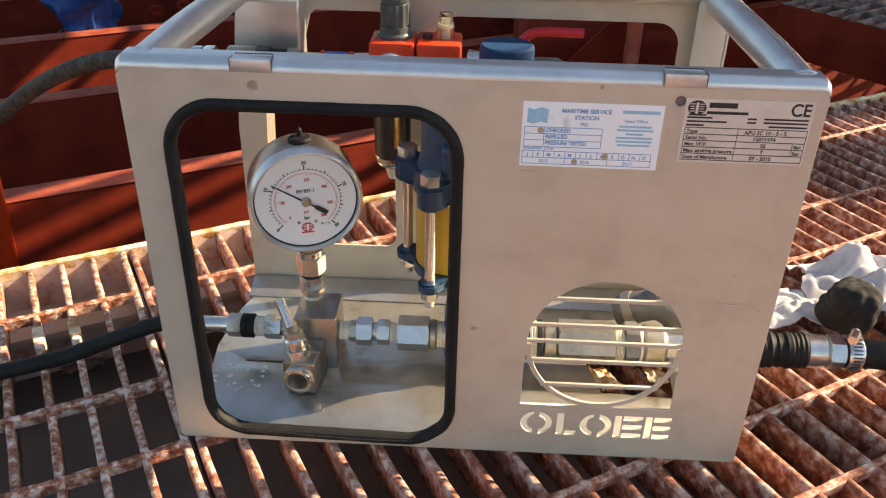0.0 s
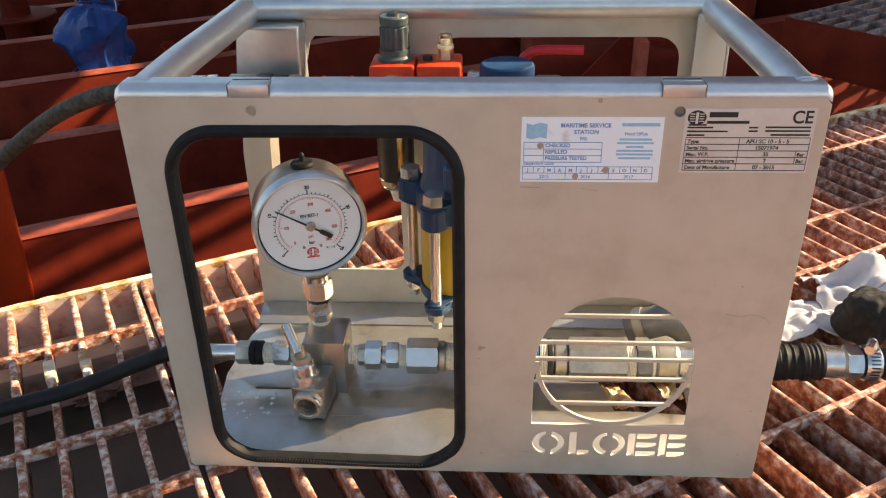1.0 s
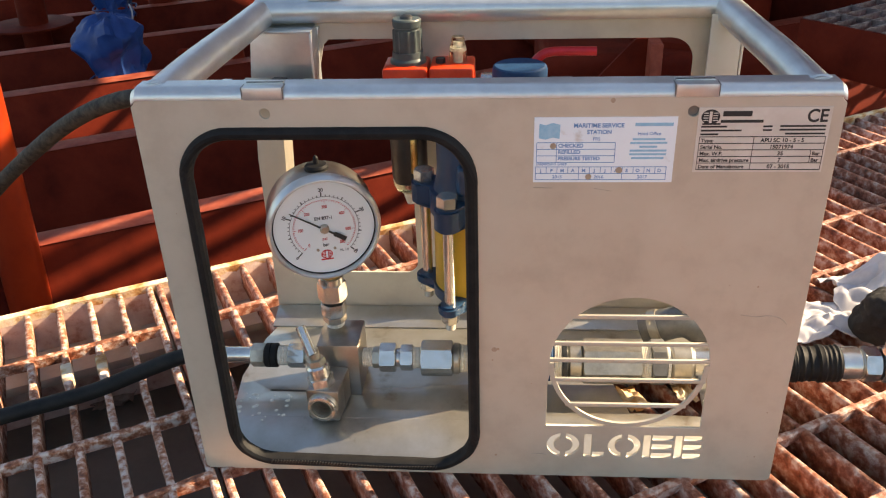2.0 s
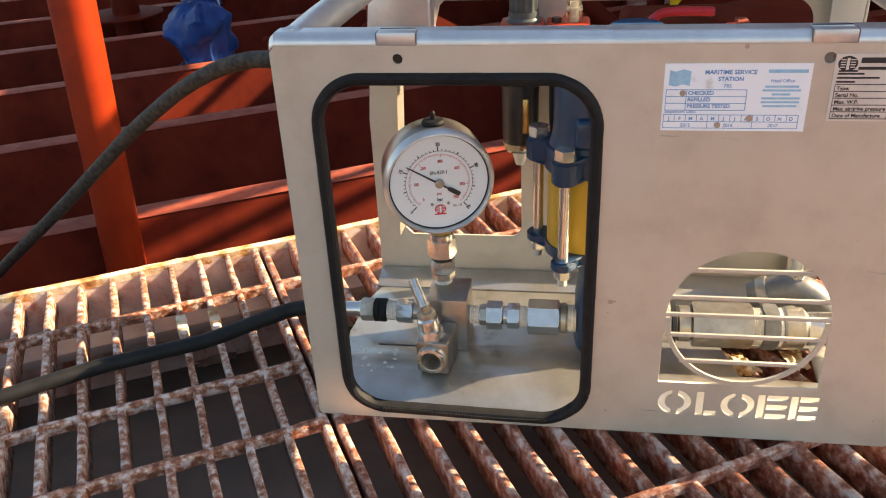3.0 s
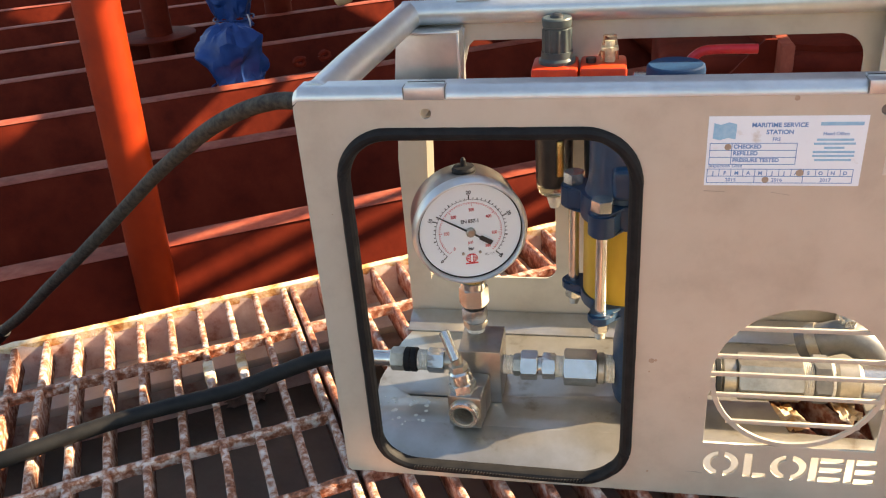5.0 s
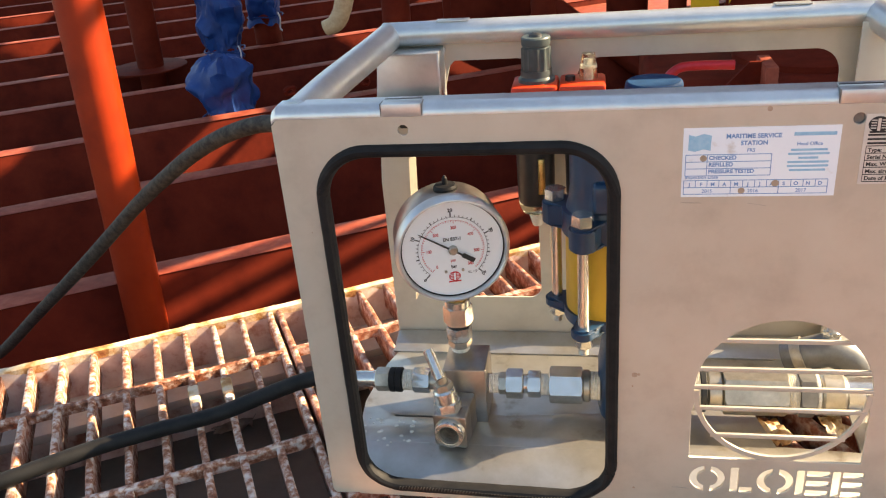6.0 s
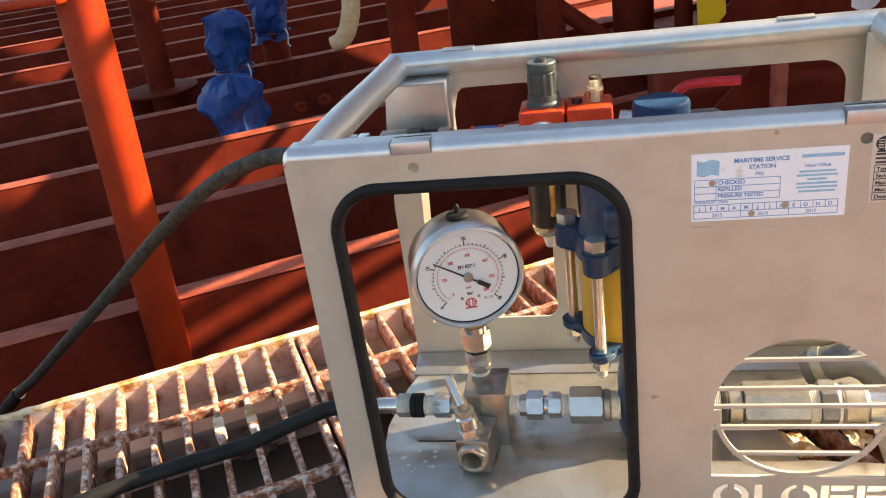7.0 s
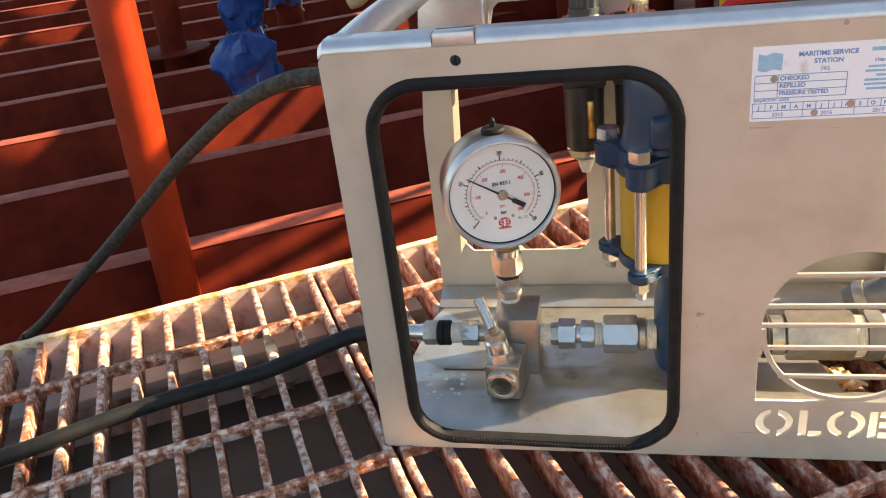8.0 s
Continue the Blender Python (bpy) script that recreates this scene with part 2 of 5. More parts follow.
def hexnut(p0, p1, r, twist=0.0):
    """A hexagonal nut, flat-sided, its corners turned off at both ends; r is half its width across corners."""
    m, length = axis_matrix(p0, p1)
    bm = bmesh.new()
    rows, per = [[], [], [], []], 6
    cut = min(0.62, 0.45 * length / (0.1 * r))
    for k in range(6 * per):
        a = 2 * math.pi * k / (6 * per)
        wide = r * math.cos(math.pi / 6) / math.cos(a % (math.pi / 3) - math.pi / 6)
        flat = min(wide, 0.905 * r)
        low = (wide - flat) * cut + 0.00015
        c, d = math.cos(a + twist), math.sin(a + twist)
        for row, rr, z in zip(rows, (flat, wide, wide, flat), (0, low, length - low, length)):
            row.append(bm.verts.new((rr * c, rr * d, z)))
    n = 6 * per
    for a, b in zip(rows, rows[1:]):
        for k in range(n):
            bm.faces.new((a[k], a[(k + 1) % n], b[(k + 1) % n], b[k]))
    bm.faces.new(list(reversed(rows[0])))
    bm.faces.new(rows[-1])
    bm.transform(m)
    return bm


def thread(p0, p1, r, turns=6, seg=24):
    rows = []
    for k in range(turns):
        rows += [((k + 0.05) / turns, r * 0.92), ((k + 0.5) / turns, r), ((k + 0.95) / turns, r * 0.92)]
    return lathe([(0, r * 0.9)] + rows + [(1, r * 0.9)], p0, p1, seg)


def spline(points, n=10):
    """Points on a smooth line through the given ones."""
    p = [Vector(q) for q in points]
    p = [2 * p[0] - p[1]] + p + [2 * p[-1] - p[-2]]
    out = []
    for a, b, c, d in zip(p, p[1:], p[2:], p[3:]):
        for k in range(n):
            t = k / n
            out.append(0.5 * (2 * b + (c - a) * t + (2 * a - 5 * b + 4 * c - d) * t * t + (3 * b - a - 3 * c + d) * t ** 3))
    return out + [p[-2]]


def tube(points, r, seg=16, n=10, loop=False, wobble=0.0, flat=1.0):
    """A round bar along a smooth line; flat squeezes it along y."""
    line = spline(points, n) if n else [Vector(q) for q in points]
    bm = bmesh.new()
    rings, up = [], Vector((0.13, 0.2, 0.97))
    count = len(line)
    for k, p in enumerate(line):
        a = line[(k - 1) % count] if loop else line[max(k - 1, 0)]
        b = line[(k + 1) % count] if loop else line[min(k + 1, count - 1)]
        d = (b - a).normalized()
        side = d.cross(up).normalized()
        above = side.cross(d)
        rr = r(k / (count - 1)) if callable(r) else r
        rr *= 1 + wobble * noise.noise(p * 90)
        ring = []
        for j in range(seg):
            o = rr * (math.cos(2 * math.pi * j / seg) * side + math.sin(2 * math.pi * j / seg) * above)
            o.y *= flat
            ring.append(bm.verts.new(p + o))
        rings.append(ring)
    pairs = list(zip(rings, rings[1:])) + ([(rings[-1], rings[0])] if loop else [])
    for a, b in pairs:
        for j in range(seg):
            bm.faces.new((a[j], a[(j + 1) % seg], b[(j + 1) % seg], b[j]))
    if not loop:
        bm.faces.new(list(reversed(rings[0])))
        bm.faces.new(rings[-1])
    bmesh.ops.recalc_face_normals(bm, faces=list(bm.faces))
    return bm


def rounded(x0, x1, z0, z1, r, seg=10):
    """A rounded rectangle as a loop of (x, z)."""
    out = []
    for cx, cz, a in ((x1 - r, z1 - r, 0), (x0 + r, z1 - r, 90), (x0 + r, z0 + r, 180), (x1 - r, z0 + r, 270)):
        out += [(cx + r * math.cos(radians(a + 90 * k / seg)), cz + r * math.sin(radians(a + 90 * k / seg))) for k in range(seg + 1)]
    return out


def circle(cx, cz, rx, rz=None, seg=40, a0=0, a1=360):
    rz = rz or rx
    full = a1 - a0 == 360
    return [(cx + rx * math.cos(radians(a0 + (a1 - a0) * k / seg)), cz + rz * math.sin(radians(a0 + (a1 - a0) * k / seg))) for k in range(seg + (0 if full else 1))]


def curve_mesh(data):
    ob = bpy.data.objects.new("tmp", data)
    scene.collection.objects.link(ob)
    me = bpy.data.meshes.new_from_object(ob.evaluated_get(bpy.context.evaluated_depsgraph_get()))
    bpy.data.objects.remove(ob)
    bpy.data.curves.remove(data)
    bm = bmesh.new()
    bm.from_mesh(me)
    bpy.data.meshes.remove(me)
    return bm


def sheet(loops, y0, y1, bevel=0.0):
    """A plate from y0 to y1, its outline and holes given as loops of (x, z)."""
    data = bpy.data.curves.new("sheet", "CURVE")
    data.dimensions, data.fill_mode = "2D", "BOTH"
    data.extrude, data.bevel_depth, data.bevel_resolution, data.offset = (y1 - y0) / 2 - bevel, bevel, 1, -bevel
    for loop in loops:
        s = data.splines.new("POLY")
        s.points.add(len(loop) - 1)
        for q, (x, z) in zip(s.points, loop):
            q.co = (x, z, 0, 1)
        s.use_cyclic_u = True
    bm = curve_mesh(data)
    bmesh.ops.remove_doubles(bm, verts=list(bm.verts), dist=1e-6)
    bm.transform(Matrix.Translation((0, (y0 + y1) / 2, 0)) @ pose(0, 0, 0, 90))
    return bm


def text(words, size, x, z, y, align="LEFT", thick=0.00012, squeeze=1.0, turn=None, bold=0.0):
    """Raised printing: words standing upright in the x-z plane, facing -y."""
    data = bpy.data.curves.new("text", "FONT")
    data.body, data.size, data.align_x, data.extrude, data.offset = words, size, align, thick, bold
    bm = curve_mesh(data)
    bm.transform((turn or pose(x, y, z, 90)) @ Matrix.Diagonal((squeeze, 1, 1, 1)))
    return bm


def bar2d(x0, x1, z0, z1, y, thick=0.0002):
    return box(x0, x1, y - thick, y, z0, z1)


# ---------- deck, tray and grating ----------
# The tray's rim and all that is parallel to it run at 29.6 degrees to the test unit's front.
U = Vector((math.cos(radians(29.6)), math.sin(radians(29.6)), 0))
V = Vector((-U.y, U.x, 0))
DECK_FRAME = pose(0, 0, 0, 0, 0, 29.6)     # local x along the rim, local y across it
RIM, DECK_Z, TRAY_Z = 0.359, -0.74, -0.15


def deck_box(u0, u1, v0, v1, z0, z1, bevel=0.0):
    return moved(box(u0, u1, v0, v1, z0, z1, bevel), DECK_FRAME)


def rough_bar(length, width, depth, cells, seed, bump):
    """A flat bar along local y, from 0 to length, its top at z = 0, crusted with paint."""
    bm = bmesh.new()
    rings = []
    for k in range(cells + 1):
        y = length * k / cells
        o = Vector((seed * 3.7, y * 60, 0))
        w = width / 2 * (1 + bump * noise.noise(o))
        w2 = width / 2 * (1 + bump * noise.noise(o + Vector((9, 0, 0))))
        h = bump * 0.0022 * noise.noise(o + Vector((0, 0, 7)))
        s = 0.0012 * noise.noise(Vector((seed, y * 9, 3)))
        pts = [(-w2 * 0.8 + s, -depth), (-w + s, -0.0016), (-w * 0.6 + s, h), (w2 * 0.6 + s, h), (w2 + s, -0.0016), (w * 0.8 + s, -depth)]
        rings.append([bm.verts.new((x, y, z)) for x, z in pts])
    for a, b in zip(rings, rings[1:]):
        for j in range(6):
            bm.faces.new((a[j], a[(j + 1) % 6], b[(j + 1) % 6], b[j]))
    bm.faces.new(rings[0])
    bm.faces.new(list(reversed(rings[-1])))
    bmesh.ops.recalc_face_normals(bm, faces=list(bm.faces))
    return bm


deck_bm = bmesh.new()
bmesh.ops.create_grid(deck_bm, x_segments=8, y_segments=8, size=1500, matrix=Matrix.Translation((0, 0, DECK_Z)))
deck = tagged(part("ground", deck_bm, RED), "red-painted steel ship deck", "deck", kind="structure")
tray_floor = tagged(part("tray_floor", deck_box(-1.6, 2.2, -1.8, RIM, TRAY_Z - 0.01, TRAY_Z), TRAYFLOOR), "dirty grey floor of a steel drip tray under the grating", "tray", kind="structure")
tray_wall = tagged(part("wall_tray", deck_box(-1.6, 2.2, RIM - 0.004, RIM + 0.004, DECK_Z, 0.0), TRAYWALL), "pinkish painted steel wall of the drip tray", "tray", kind="structure")
part("rim", moved(rough_bar(3.8, 0.010, 0.012, 300, 3, 0.45), DECK_FRAME @ pose(2.2, RIM, 0.004, 0, 0, 90)), RUSTEDGE, tray_wall, "rusty yellow rim of the tray wall")
part("ledge", deck_box(-1.6, 2.2, RIM - 0.07, RIM - 0.005, -0.062, -0.05, 0.002), LEDGE, tray_wall, "dusty grey support ledge")
for name, span in (("wall_tray_side", (-1.61, -1.6)), ("wall_tray_end", (2.2, 2.21))):
    tagged(part(name, deck_box(*span, -1.8, RIM, DECK_Z, 0.0), TRAYWALL), "painted steel side wall of the drip tray", "tray", kind="structure")
tagged(part("wall_tray_near", deck_box(-1.6, 2.2, -1.81, -1.8, DECK_Z, 0.0), TRAYWALL), "painted steel near wall of the drip tray", "tray", kind="structure")

BAR_PITCH, BAR_W, BAR_D = 0.0346, 0.0072, 0.032
variants = []
for k in range(6):
    b = rough_bar(RIM - 0.0035 + 1.75, BAR_W, BAR_D, 90, 11 + k, 0.3)
    me = bpy.data.meshes.new("bearing_bar")
    for f in b.faces:
        f.smooth = True
    b.to_mesh(me)
    b.free()
    me.materials.append(RUST)
    variants.append(me)
pale_variants = []
for me in variants:
    me = me.copy()
    me.materials[0] = PALE
    pale_variants.append(me)
CROSS_V = (0.255, 0.087, -0.010, -0.205, -0.296, -0.48, -0.575, -0.77, -0.86, -1.05, -1.15, -1.35, -1.45)
for u0, u1, label in ((-1.55, 0.002, "rust-stained white-crusted steel bar grating over the tray"), (0.014, 2.15, "rust-red crusted steel bar grating under the test unit")):
    mat_panel = thing("steel_grating", (*(U * ((u0 + u1) / 2)).to_tuple()[:2], -BAR_D), label, "grating", "grating panels")
    count = int((u1 - u0) / BAR_PITCH)
    for k in range(count + 1):
        ob = new("bearing_bar", (variants if u0 > 0 else pale_variants)[(k * 7) % 6])
        u = u1 - k * BAR_PITCH if u0 < -1 else u0 + k * BAR_PITCH
        ob.parent = mat_panel
        ob.matrix_parent_inverse = Matrix.Translation(-mat_panel.location)
        ob.matrix_basis = DECK_FRAME @ pose(u + 0.0006 * math.sin(k * 5.1), -1.75, 0.0004 * math.sin(k * 3.3))
    for k, v in enumerate(CROSS_V):
        bm = moved(rough_bar(u1 - u0, 0.0075, 0.012, int((u1 - u0) * 130), 40 + k, 0.5), DECK_FRAME @ pose(u1, v, 0.0012, 0, 0, 90))
        part("cross_bar", bm, RUST if u0 > 0 else PALE, mat_panel)

# two clips hung over bars of the grating
for u in (-0.1018, -0.0672):
    at = U * u + V * 0.213
    clip = thing("grating_clip", (at.x, at.y, -0.01), "rusty orange clip fastened over a grating bar", "clip", "grating clips")
    part("saddle", moved(box(-0.0056, 0.0056, -0.016, 0.012, -0.010, 0.0042, 0.002), Matrix.Translation((at.x, at.y, 0)) @ pose(0, 0, 0, 0, 0, 29.6)), RUSTEDGE, clip)
    part("bolt", moved(rod((0, -0.026, -0.012), (0, -0.026, 0.004), 0.0045, 8), Matrix.Translation((at.x, at.y, 0)) @ pose(0, 0, 0, 0, 0, 29.6)), TRAYWALL, clip)


def litter(name, at, size, seed, material, label):
    bm = bmesh.new()
    bmesh.ops.create_grid(bm, x_segments=10, y_segments=8, size=0.5)
    for v in bm.verts:
        q = v.co * 4 + Vector((seed, 0, 0))
        v.co = Vector((v.co.x * size * (1 + 0.4 * noise.noise(q)), v.co.y * size * 0.7 * (1 + 0.5 * noise.noise(q + Vector((5, 0, 0)))), size * 0.16 * noise.noise(q * 1.3)))
    low = min(v.co.z for v in bm.verts)
    bm.transform(Matrix.Translation(at) @ pose(0, 0, -low + 0.001, 0, 0, seed * 40))
    bmesh.ops.solidify(bm, geom=list(bm.faces), thickness=0.0012)
    return tagged(part(name, bm, material), label, "litter")


litter("paper_scrap", (-0.30, 0.30, TRAY_Z), 0.075, 2, LITTER, "crumpled dirty paper scrap on the tray floor")
litter("paper_scrap", (-0.235, 0.275, TRAY_Z), 0.05, 5, LITTER, "torn dirty paper scrap on the tray floor")

litter("rust_flake", (0.384, 0.098, 0.0035), 0.034, 3, RUSTEDGE, "flaked rusty scrap lying on the grating")
litter("rust_flake", (0.437, 0.112, 0.0035), 0.028, 7, RUSTEDGE, "curled rusty scrap lying on the grating")

# long stiffeners standing on the deck beyond the tray, their webs sloping a little towards it
def sloped_web(v):
    bm = deck_box(-14, 14, v - 0.006, v + 0.006, DECK_Z, TOP - 0.003)
    for q in bm.verts:
        q.co -= V * (0.15 * (TOP - 0.003 - q.co.z) / (TOP - DECK_Z))
    return bm


STIFF_V = [1.177 + 0.584 * k for k in range(22)]
TOP = -0.26
for k, v in enumerate(STIFF_V):
    stiff = thing("deck_stiffener", (*(V * v).to_tuple()[:2], DECK_Z), "long red-painted steel stiffener welded on the deck", "stiffener", "deck stiffeners")
    part("web", sloped_web(v - 0.044), RED, stiff)
    # flange in a lighter red than the web
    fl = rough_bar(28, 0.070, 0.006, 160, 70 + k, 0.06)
    part("flange", moved(fl, DECK_FRAME @ pose(14, v - 0.018, TOP, 0, 0, 90)), REDEDGE, stiff, "lighter red top edge")


def pole(name, x, y, r, z0, z1, material, label, lean=(0, 0), pad=0.0, group="deck pipes"):
    p = thing(name, (x, y, z0), label, "pipe", group)
    top = (x + lean[0] * (z1 - z0), y + lean[1] * (z1 - z0), z1)
    part("tube", lathe([(0, r), (0.3, r * 1.003), (0.6, r * 0.998), (1, r)], (x, y, z0), top, 40), material, p)
    if pad:
        part("base_pad", lathe([(0, pad), (0.8, pad), (1, pad * 0.96)], (x, y, TOP - 0.004), (x, y, TOP + 0.005), 40), RED, p)
    return p


p1 = pole("standpipe", -0.729, 0.861, 0.0415, DECK_Z, 1.9, ORANGERED, "glossy orange-red painted vertical pipe beside the tray", (0.045, 0))
part("bracket_plate", box(-1.05, -0.675, 0.79, 0.93, 0.376, 0.392, 0.003), ORANGERED, p1)
pole("standpipe", -1.74, 2.90, 0.0575, DECK_Z, 2.0, RED, "red painted vertical pipe on a round base pad", (0.03, 0), 0.17)
pole("standpipe", -0.525, 2.6, 0.054, DECK_Z, 2.2, RED, "red painted vertical pipe standing on the deck", (0.02, 0))
pole("standpipe", 0.036, 2.8, 0.055, DECK_Z, 2.2, RED, "dark red painted vertical pipe standing on the deck")
pole("standpipe", 0.36, 3.1, 0.085, DECK_Z, 2.2, RED, "thick dark red vertical pipe on a plate")
pole("standpipe", 0.545, 2.9, 0.035, DECK_Z, 2.2, RED, "thin dark red vertical pipe standing on the deck")
pole("standpipe", -2.6, 3.9, 0.06, DECK_Z, 2.2, ORANGERED, "orange-red painted vertical pipe farther off")
pillar = pole("number_pillar", 1.11, 2.95, 0.22, DECK_Z, 0.88, RED, "stout red-brown round pillar with a white stencilled number")

# the white stencilled numeral curves round the pillar
num = text("3", 0.345, 0, 0, 0, "CENTER", 0.001, 0.82, pose(0, 0, 0, 90), 0.012)
bmesh.ops.subdivide_edges(num, edges=[e for e in num.edges if e.calc_length() > 0.03], cuts=2)
for v in num.verts:
    a = v.co.x / 0.22 + 0.29
    rr = 0.2225 - v.co.y
    v.co = Vector((1.11 + rr * math.sin(a), 2.95 - rr * math.cos(a), v.co.z - 0.15))
part("numeral", num, WHITEPAINT, pillar, "white stencilled numeral")

# a flat raised plate that catches the sun, and braces in the background
plat = tagged(part("deck_plate", moved(box(-0.55, 0.55, -0.75, 0.75, -0.32, -0.29, 0.004), pose(0.35, 3.75, 0, 0, 0, 29.6)), REDEDGE), "flat lighter red steel plate on low supports", "plate")
part("support", moved(box(-0.5, 0.5, -0.7, 0.7, DECK_Z, -0.32), pose(0.35, 3.75, 0, 0, 0, 29.6)), RED, plat)
brace = thing("diagonal_brace", (0.3, 2.45, DECK_Z), "dark red diagonal steel brace", "brace")
part("bar", rod((-0.28, 2.80, 0.22), (0.60, 2.80, -0.485), 0.034, 16), RED, brace)
yb = thing("yellow_bar", (0.66, 2.75, DECK_Z), "yellow painted flat steel bar with a cut end", "bar")
part("flat_bar", sheet([[(0.586, -0.249), (0.545, 0.72), (0.620, 0.72), (0.683, -0.130)]], 2.74, 2.755), YELLOWPAINT, yb)
part("thin_strip", sheet([[(0.715, -0.081), (0.690, 0.72), (0.715, 0.72), (0.738, -0.036)]], 2.74, 2.75), YELLOWPAINT, yb)
# the bracket that carries both yellow bars, and a dark box between the pipes
part("bracket", sheet([[(0.60, -0.52), (0.60, -0.22), (0.70, -0.10), (0.93, 0.72), (1.00, 0.72), (1.00, -0.52)]], 2.765, 2.785), RED, yb, "dark red triangular bracket plate")
# plain box added to keep the background between the pipes dark
case = thing("dark_box", (-0.2, 3.35, DECK_Z), "dark red steel box added between deck pipes to darken the background", "cabinet")
part("body", box(-0.44, -0.01, 3.20, 3.55, DECK_Z, 0.75, 0.012), RED, case)
part("front_sheet", box(-0.40, -0.05, 3.192, 3.1995, -0.62, 0.68, 0.003), RED, case)
part("hung_chain", tube([(-0.232, 3.185, 0.06), (-0.226, 3.178, 0.02), (-0.236, 3.185, -0.03), (-0.228, 3.185, -0.07)], 0.007, 8, 6, wobble=0.3), NICKEL, case, "dull steel chain hanging before the box")
gus = thing("steel_gusset", (0.62, 1.55, DECK_Z), "dark red triangular steel gusset with a pale edge", "gusset")
part("web", sheet([[(0.44, -0.52), (0.62, -0.52), (0.62, 0.0), (0.585, 0.0), (0.44, -0.16)]], 1.50, 1.512), RED, gus)
part("flange", moved(box(0.612, 0.64, 1.44, 1.57, -0.52, 0.0, 0.002), Matrix.Identity(4)), REDEDGE, gus)
val = thing("valve_housing", (0.7, 1.86, DECK_Z), "dark red painted valve housing on the deck", "housing")
part("body", box(0.36, 1.05, 1.62, 2.1, DECK_Z, -0.075, 0.03, 4), RED, val)
part("cover", lathe([(0, 0.2), (0.8, 0.2), (1, 0.19)], (0.80, 1.86, -0.076), (0.80, 1.86, -0.055), 40), RED, val)


# a blue tarpaulin hood tied over a deck fitting
def hood(x, y, z0, w, h, seed, label, lean=0.0):
    t = thing("tarpaulin_cover", (x, y, DECK_Z), label, "cover", "tarpaulin covers")
    bm = bmesh.new()
    seg, rows = 48, 28
    rings = []
    prof = [(0.0, 0.38), (0.12, 0.32), (0.3, 0.37), (0.55, 0.44), (0.8, 0.44), (0.93, 0.34), (0.98, 0.16)]
    for k in range(rows):
        s = k / (rows - 1) * 0.98
        for (sa, ra), (sb, rb) in zip(prof, prof[1:]):
            if sa <= s <= sb + 1e-6:
                r = ra + (rb - ra) * (s - sa) / (sb - sa)
        ring = []
        for j in range(seg):
            a = 2 * math.pi * j / seg
            q = Vector((math.cos(a) * 1.5, math.sin(a) * 1.5, s * 3 + seed))
            fold = 0.40 * noise.noise(q * 0.7) + 0.30 * abs(noise.noise(q * 1.5)) - 0.10 + 0.04 * math.sin(7 * a + 3 * s + seed) * (1 - s)
            rr = w * r * (1 + fold)
            ring.append(bm.verts.new((x + rr * math.cos(a) + lean * s, y + rr * math.sin(a) * 0.85, z0 + h * s + 0.10 * h * noise.noise(q * 1.6))))
        rings.append(ring)
    for a, b in zip(rings, rings[1:]):
        for j in range(seg):
            bm.faces.new((a[j], a[(j + 1) % seg], b[(j + 1) % seg], b[j]))
    bm.faces.new(rings[-1])
    part("hood", bm, TARP, t)
    part("tie_rope", tube([(x + w * 0.37 * math.cos(k), y + w * 0.33 * math.sin(k), z0 + h * 0.13 + 0.004 * math.sin(3 * k)) for k in [i * 0.35 for i in range(18)]], 0.0035, 8, 4), TARP, t, "blue tie rope")
    part("knot", tube([(x + w * 0.36, y - w * 0.2, z0 + h * 0.2), (x + w * 0.42, y - w * 0.28, z0 + h * 0.1), (x + w * 0.38, y - w * 0.25, z0 - h * 0.05), (x + w * 0.44, y - w * 0.3, z0 - h * 0.10)], 0.0035, 8, 6), CLOTH, t, "loose rope ends")
    part("stem", rod((x, y, DECK_Z), (x, y, z0 + 0.05), w * 0.28, 20), RED, t)


hood(-1.075, 2.2, -0.325, 0.25, 0.25, 1.7, "creased blue tarpaulin tied over a deck fitting", 0.01)
hood(-1.43, 3.05, -0.262, 0.25, 0.29, 4.3, "creased blue tarpaulin hood behind another one", 0.0)
hood(-1.33, 3.35, -0.17, 0.23, 0.27, 8.1, "blue tarpaulin hood standing beyond two others", 0.0)
lump = thing("chain_lump", (-0.62, 1.95, DECK_Z), "rusty shackle and chain lying along a stiffener", "chain")
for k in range(5):
    a = Vector((-0.85 + 0.082 * k, 2.27 + 0.038 * k, -0.228 + 0.012 * math.sin(k * 2)))
    part("link", tube([a + Vector((0.016 * math.cos(i * 1.05), 0.009 * math.cos(i), 0.012 * math.sin(i * 1.05))) for i in range(6)], 0.009, 8, 4, True, 0.4), RED, lump)
part("post", rod((-0.69, 2.345, DECK_Z), (-0.69, 2.345, -0.22), 0.03, 16), RED, lump)
hook = thing("rope_fender", (-0.52, 2.0, 0.0), "pale beige rope end hanging in a bend from above", "rope")
part("rope", tube([(-0.43, 2.0, 1.2), (-0.483, 2.0, 0.5), (-0.513, 2.0, 0.205), (-0.533, 2.0, 0.105), (-0.563, 2.0, 0.052), (-0.600, 2.0, 0.036)], lambda s: 0.023 + 0.006 * math.sin(s * 3), 18, 10, wobble=0.05), BEIGE, hook)

